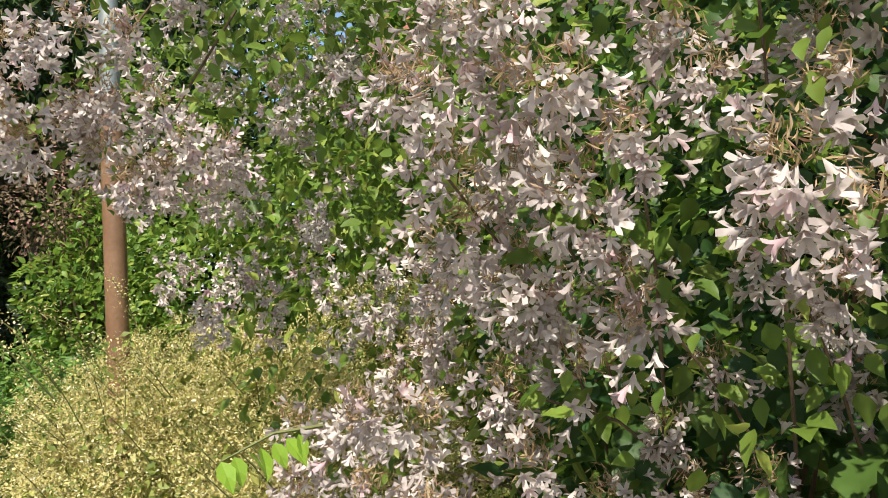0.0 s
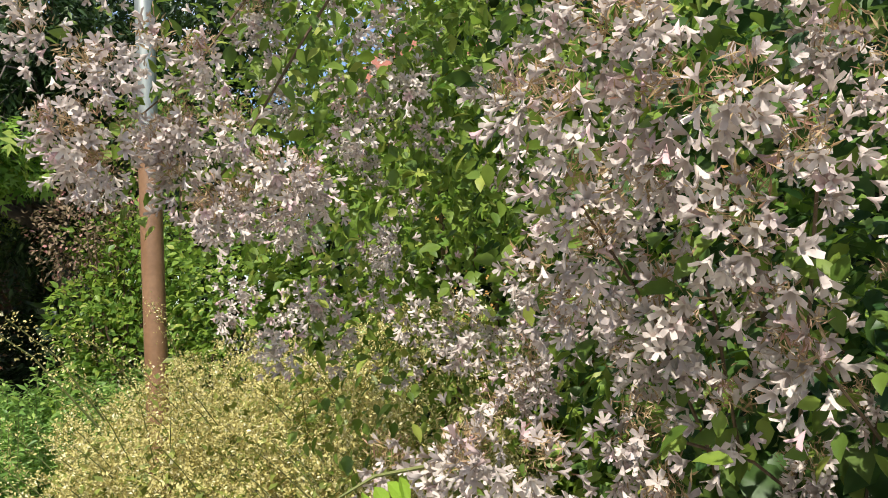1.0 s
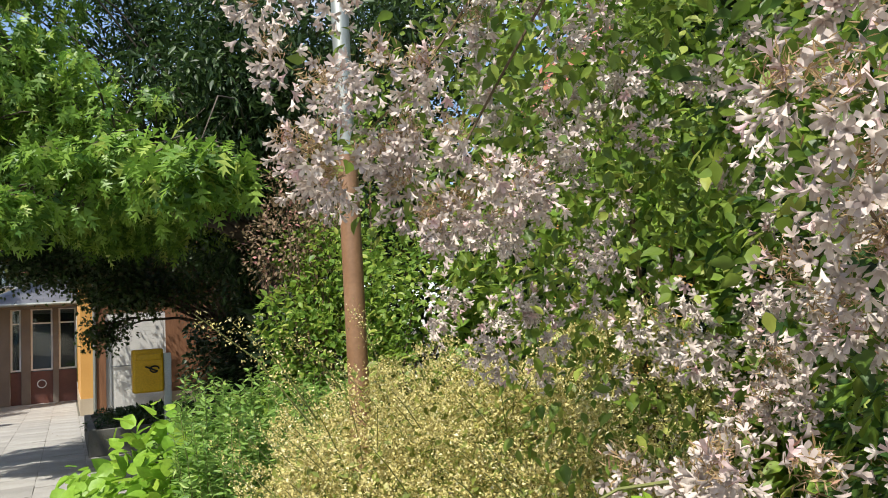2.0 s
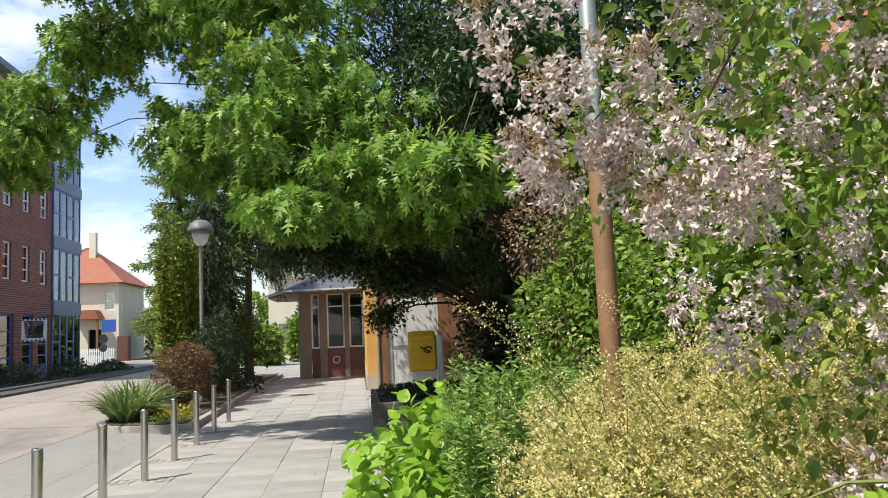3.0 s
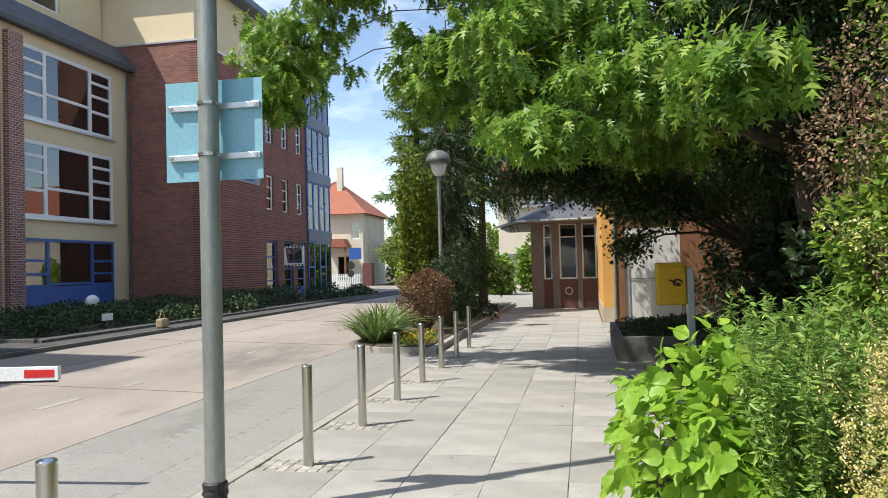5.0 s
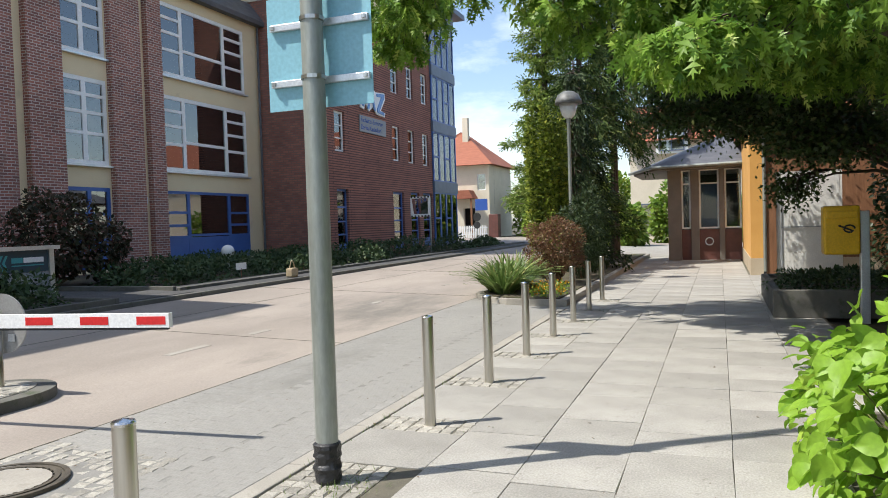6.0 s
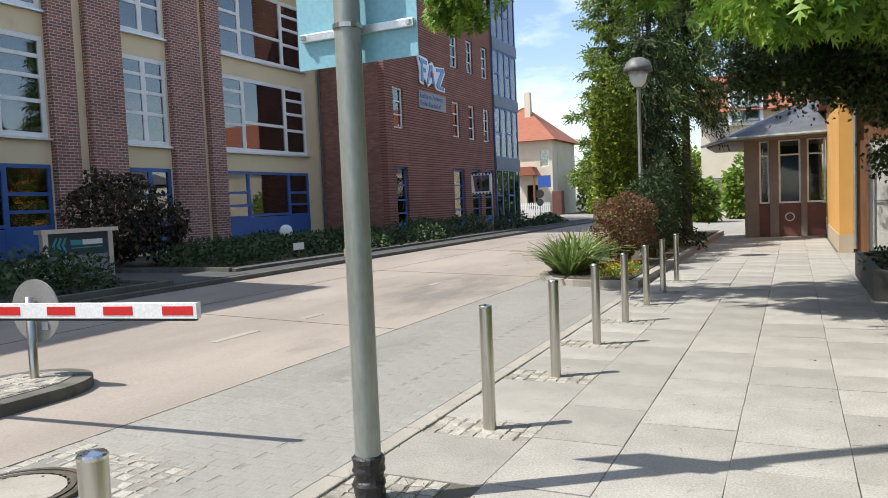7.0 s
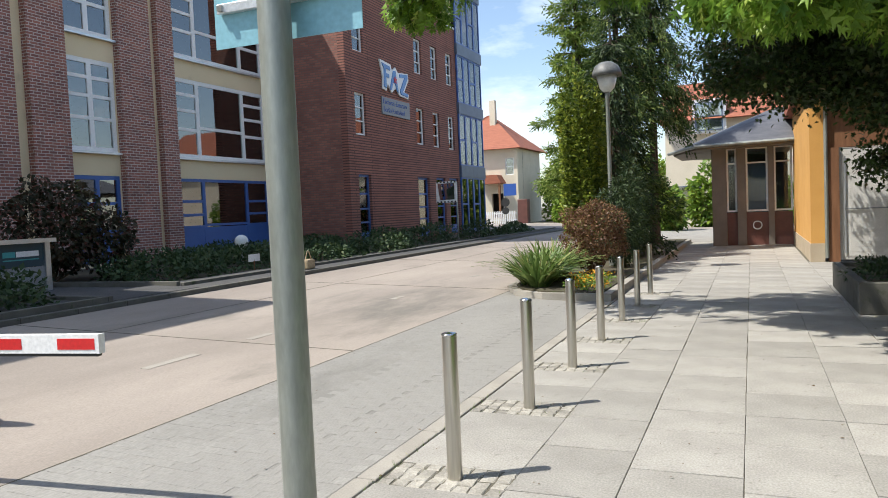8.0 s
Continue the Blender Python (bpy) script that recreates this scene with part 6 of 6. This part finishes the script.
def cobbles(x0, x1, y0, y1):
    nx, ny = round((x1 - x0) / 0.098), round((y1 - y0) / 0.098)
    for i in range(nx):
        for j in range(ny):
            x, y = x0 + (i + 0.5) * (x1 - x0) / nx, y0 + (j + 0.5) * (y1 - y0) / ny
            o = new("cobble", random.choice(SETTS))
            o.parent, o.location, o.rotation_euler = pavement, (x + random.gauss(0, 0.004), y + random.gauss(0, 0.004), 0.001 + random.gauss(0, 0.0015)), (random.gauss(0, 0.015), random.gauss(0, 0.015), random.choice((0, 1, 2, 3)) * math.pi / 2 + random.gauss(0, 0.06))


for y in BOLLARDS:
    cobbles(-3.31, -2.53, y - 0.195, y + 0.195)
    part("sand", boxes((-3.315, -2.525, y - 0.198, y + 0.198, -0.03, -0.006)), M_JOINT, pavement)
cobbles(-3.31, -2.72, 5.22, 6.03)
part("sand", boxes((-3.315, -2.715, 5.21, 6.04, -0.03, -0.006)), M_JOINT, pavement)

# block paving of the lane in running bond
def paver(w, l):
    bm = bmesh.new()
    ring = [(-1, -1), (-0.5, -0.985), (0.5, -1.0), (1, -1), (1, 1), (0.5, 0.985), (-0.5, 1.0), (-1, 1)]
    lo = [bm.verts.new((x * w / 2, y * l / 2, -0.03)) for x, y in ring]
    mi = [bm.verts.new((x * w / 2, y * l / 2, -0.0007)) for x, y in ring]
    hi = [bm.verts.new((x * (w / 2 - 0.0007), y * (l / 2 - 0.0007), 0)) for x, y in ring]
    bm.faces.new(hi)
    for a, b in ((lo, mi), (mi, hi)):
        for i in range(8):
            j = (i + 1) % 8
            bm.faces.new((a[i], a[j], b[j], b[i]))
    return bm


paver_me = mesh_of(paver(0.2086, 0.1086), "paver", M_PAVER)
pv = np.array([v.co[:] for v in paver_me.vertices])
pt = []
for p in paver_me.polygons:
    pt += [(p.vertices[0], p.vertices[i], p.vertices[i + 1]) for i in range(1, len(p.vertices) - 1)]
locs, count = [], 0
for j in range(-80, 175):
    y = 3.0 + j * 0.1095
    for i in range(10):
        x = -3.58 - i * 0.2095 - (0.105 if j % 2 else 0)
        if x < -5.42 or (x < -4.28 and 4.30 < y < 5.72):
            continue
        z = rise(x) + random.gauss(0, 0.0003)
        if x > -4.7 and 5.0 < y < 10.3 and count < 290:
            o = new("paver", paver_me)
            o.parent, o.location, o.rotation_euler = lane, (x, y, z), (random.gauss(0, 0.0015), (0.035 if x < -4 else 0) + random.gauss(0, 0.0015), random.gauss(0, 0.006))
            count += 1
        else:
            locs.append((x, y, z))
full = len(locs)
for j in range(-80, 175):
    x, y = (-3.528, -5.412)[(j % 2) == 0], 3.0 + j * 0.1095
    locs.append((x, y, rise(x) + random.gauss(0, 0.0003)))
locs = np.array(locs)
sizes = np.ones((len(locs), 3))
sizes[full:, 0] = 0.48
eye3 = np.repeat(np.eye(3)[None], len(locs), axis=0)
eye3[locs[:, 0] < -4, 2, 0] = -0.035
ob = new("pavers", spread("pavers", (pv, pt), eye3, locs, sizes, M_PAVER))
ob.data.polygons.foreach_set("use_smooth", [False] * len(ob.data.polygons))
ob.parent, ob["kind"] = lane, "stuff"

# setts round the manhole cover and on top of the traffic island
for i in range(12):
    for j in range(15):
        x, y = -5.40 + i * 0.098, 4.35 + j * 0.098
        if math.hypot(x + 5.02, y - 4.98) > 0.45:
            o = new("cobble", random.choice(SETTS))
            o.parent, o.location, o.rotation_euler = lane, (x, y, rise(x) + random.gauss(0, 0.002)), (0, 0.035 if x < -4 else 0, random.choice((0, 1, 2, 3)) * math.pi / 2 + random.gauss(0, 0.08))
for i in range(8):
    for j in range(22):
        x, y = -7.44 + i * 0.1, 4.85 + j * 0.1
        if y < 6.42 or ((x + 7.07) / 0.38) ** 2 + ((y - 6.35) / 0.5) ** 2 < 1:
            o = new("cobble", random.choice(SETTS))
            o.parent, o.rotation_euler = isl, (0, 0, random.choice((0, 1, 2, 3)) * math.pi / 2 + random.gauss(0, 0.08))
            o.matrix_parent_inverse, o.location = Matrix.Translation(-isl.location), (x, y, 0.205 + random.gauss(0, 0.002))

# weeds in the joints
weeds = thing("weed_tuft", (-2.9, 5.6, 0), "small green and straw grass tufts at the pole foot", "weeds")
bm = bmesh.new()
for _ in range(260):
    if random.random() < 0.55:
        x, y = random.gauss(-2.88, 0.10), random.gauss(5.62, 0.12)
    elif random.random() < 0.5:
        x, y = random.uniform(-2.75, -2.53), random.choice(BOLLARDS) + random.gauss(-0.12, 0.05)
    else:
        x, y = -3.32 + random.gauss(0, 0.012), random.uniform(4.5, 9)
    a, h = random.uniform(0, 6.28), random.uniform(0.015, 0.06)
    p = Vector((x, y, -0.004))
    o = Vector((math.cos(a), math.sin(a), 0))
    q = Vector((-o.y, o.x, 0)) * 0.003
    v = [bm.verts.new(p - q), bm.verts.new(p + q), bm.verts.new(p + o * h * 0.6 + Vector((0, 0, h)))]
    bm.faces.new(v)
part("blades", bm, L_STRAP, weeds)["kind"] = "stuff"

TWIG_A, TWIG_B = (0.30, 1.085, 1.52), (0.43, 1.06, 1.545)


def fan_mesh(template):
    bm = bmesh.new()
    vs = [bm.verts.new(v) for v in template[0]]
    for f in template[1]:
        bm.faces.new([vs[i] for i in f])
    return bm


# a low twig with bright leaves at the foot of the flowering shrub
low = part("stem", tube([TWIG_B, tuple((a + b) / 2 + (0.012 if i == 2 else 0) for i, (a, b) in enumerate(zip(TWIG_A, TWIG_B))), TWIG_A], [0.003, 0.0022, 0.001], 5), M_STEM, beauty)
for k in range(7):
    q = Vector(TWIG_B).lerp(Vector(TWIG_A), 0.25 + 0.75 * k / 6)
    o = new("leaf", mesh_of(fan_mesh(LEAF), "leaf", L_HYD))
    o.parent = beauty
    o.matrix_parent_inverse = Matrix.Translation(-beauty.location)
    o.matrix_basis = pose(q.x, q.y, q.z, -62 + random.gauss(0, 10), random.gauss(0, 15), 200 + random.gauss(0, 45)) @ Matrix.Scale(0.036 + 0.010 * random.random(), 4)

# crumbs of bark and dry leaf on the pavement
crumbs = tagged(new("pavement_litter"), "scattered crumbs of bark and dry leaf on the paving", "litter", "", "stuff")
n = 420
q = np.stack([rng.uniform(-5.3, 0.6, n), rng.uniform(4.0, 22.0, n), np.full(n, 0.006)], axis=1)
q[:, 2] += np.where(q[:, 0] < -4, (-4 - q[:, 0]) * 0.035, 0)
mm = turned(unit(rng.normal(size=(n, 3)) * np.array([1, 1, 0.08])), np.tile(np.array([[0, 0, 1.0]]), (n, 1)), rng.normal(size=n) * 0.3)
ob = new("crumb", spread("crumb", SMALL, mm, q, 0.012 + 0.022 * rng.random(n) ** 2, M_TWIG))
ob.parent, ob["kind"] = crumbs, "stuff"
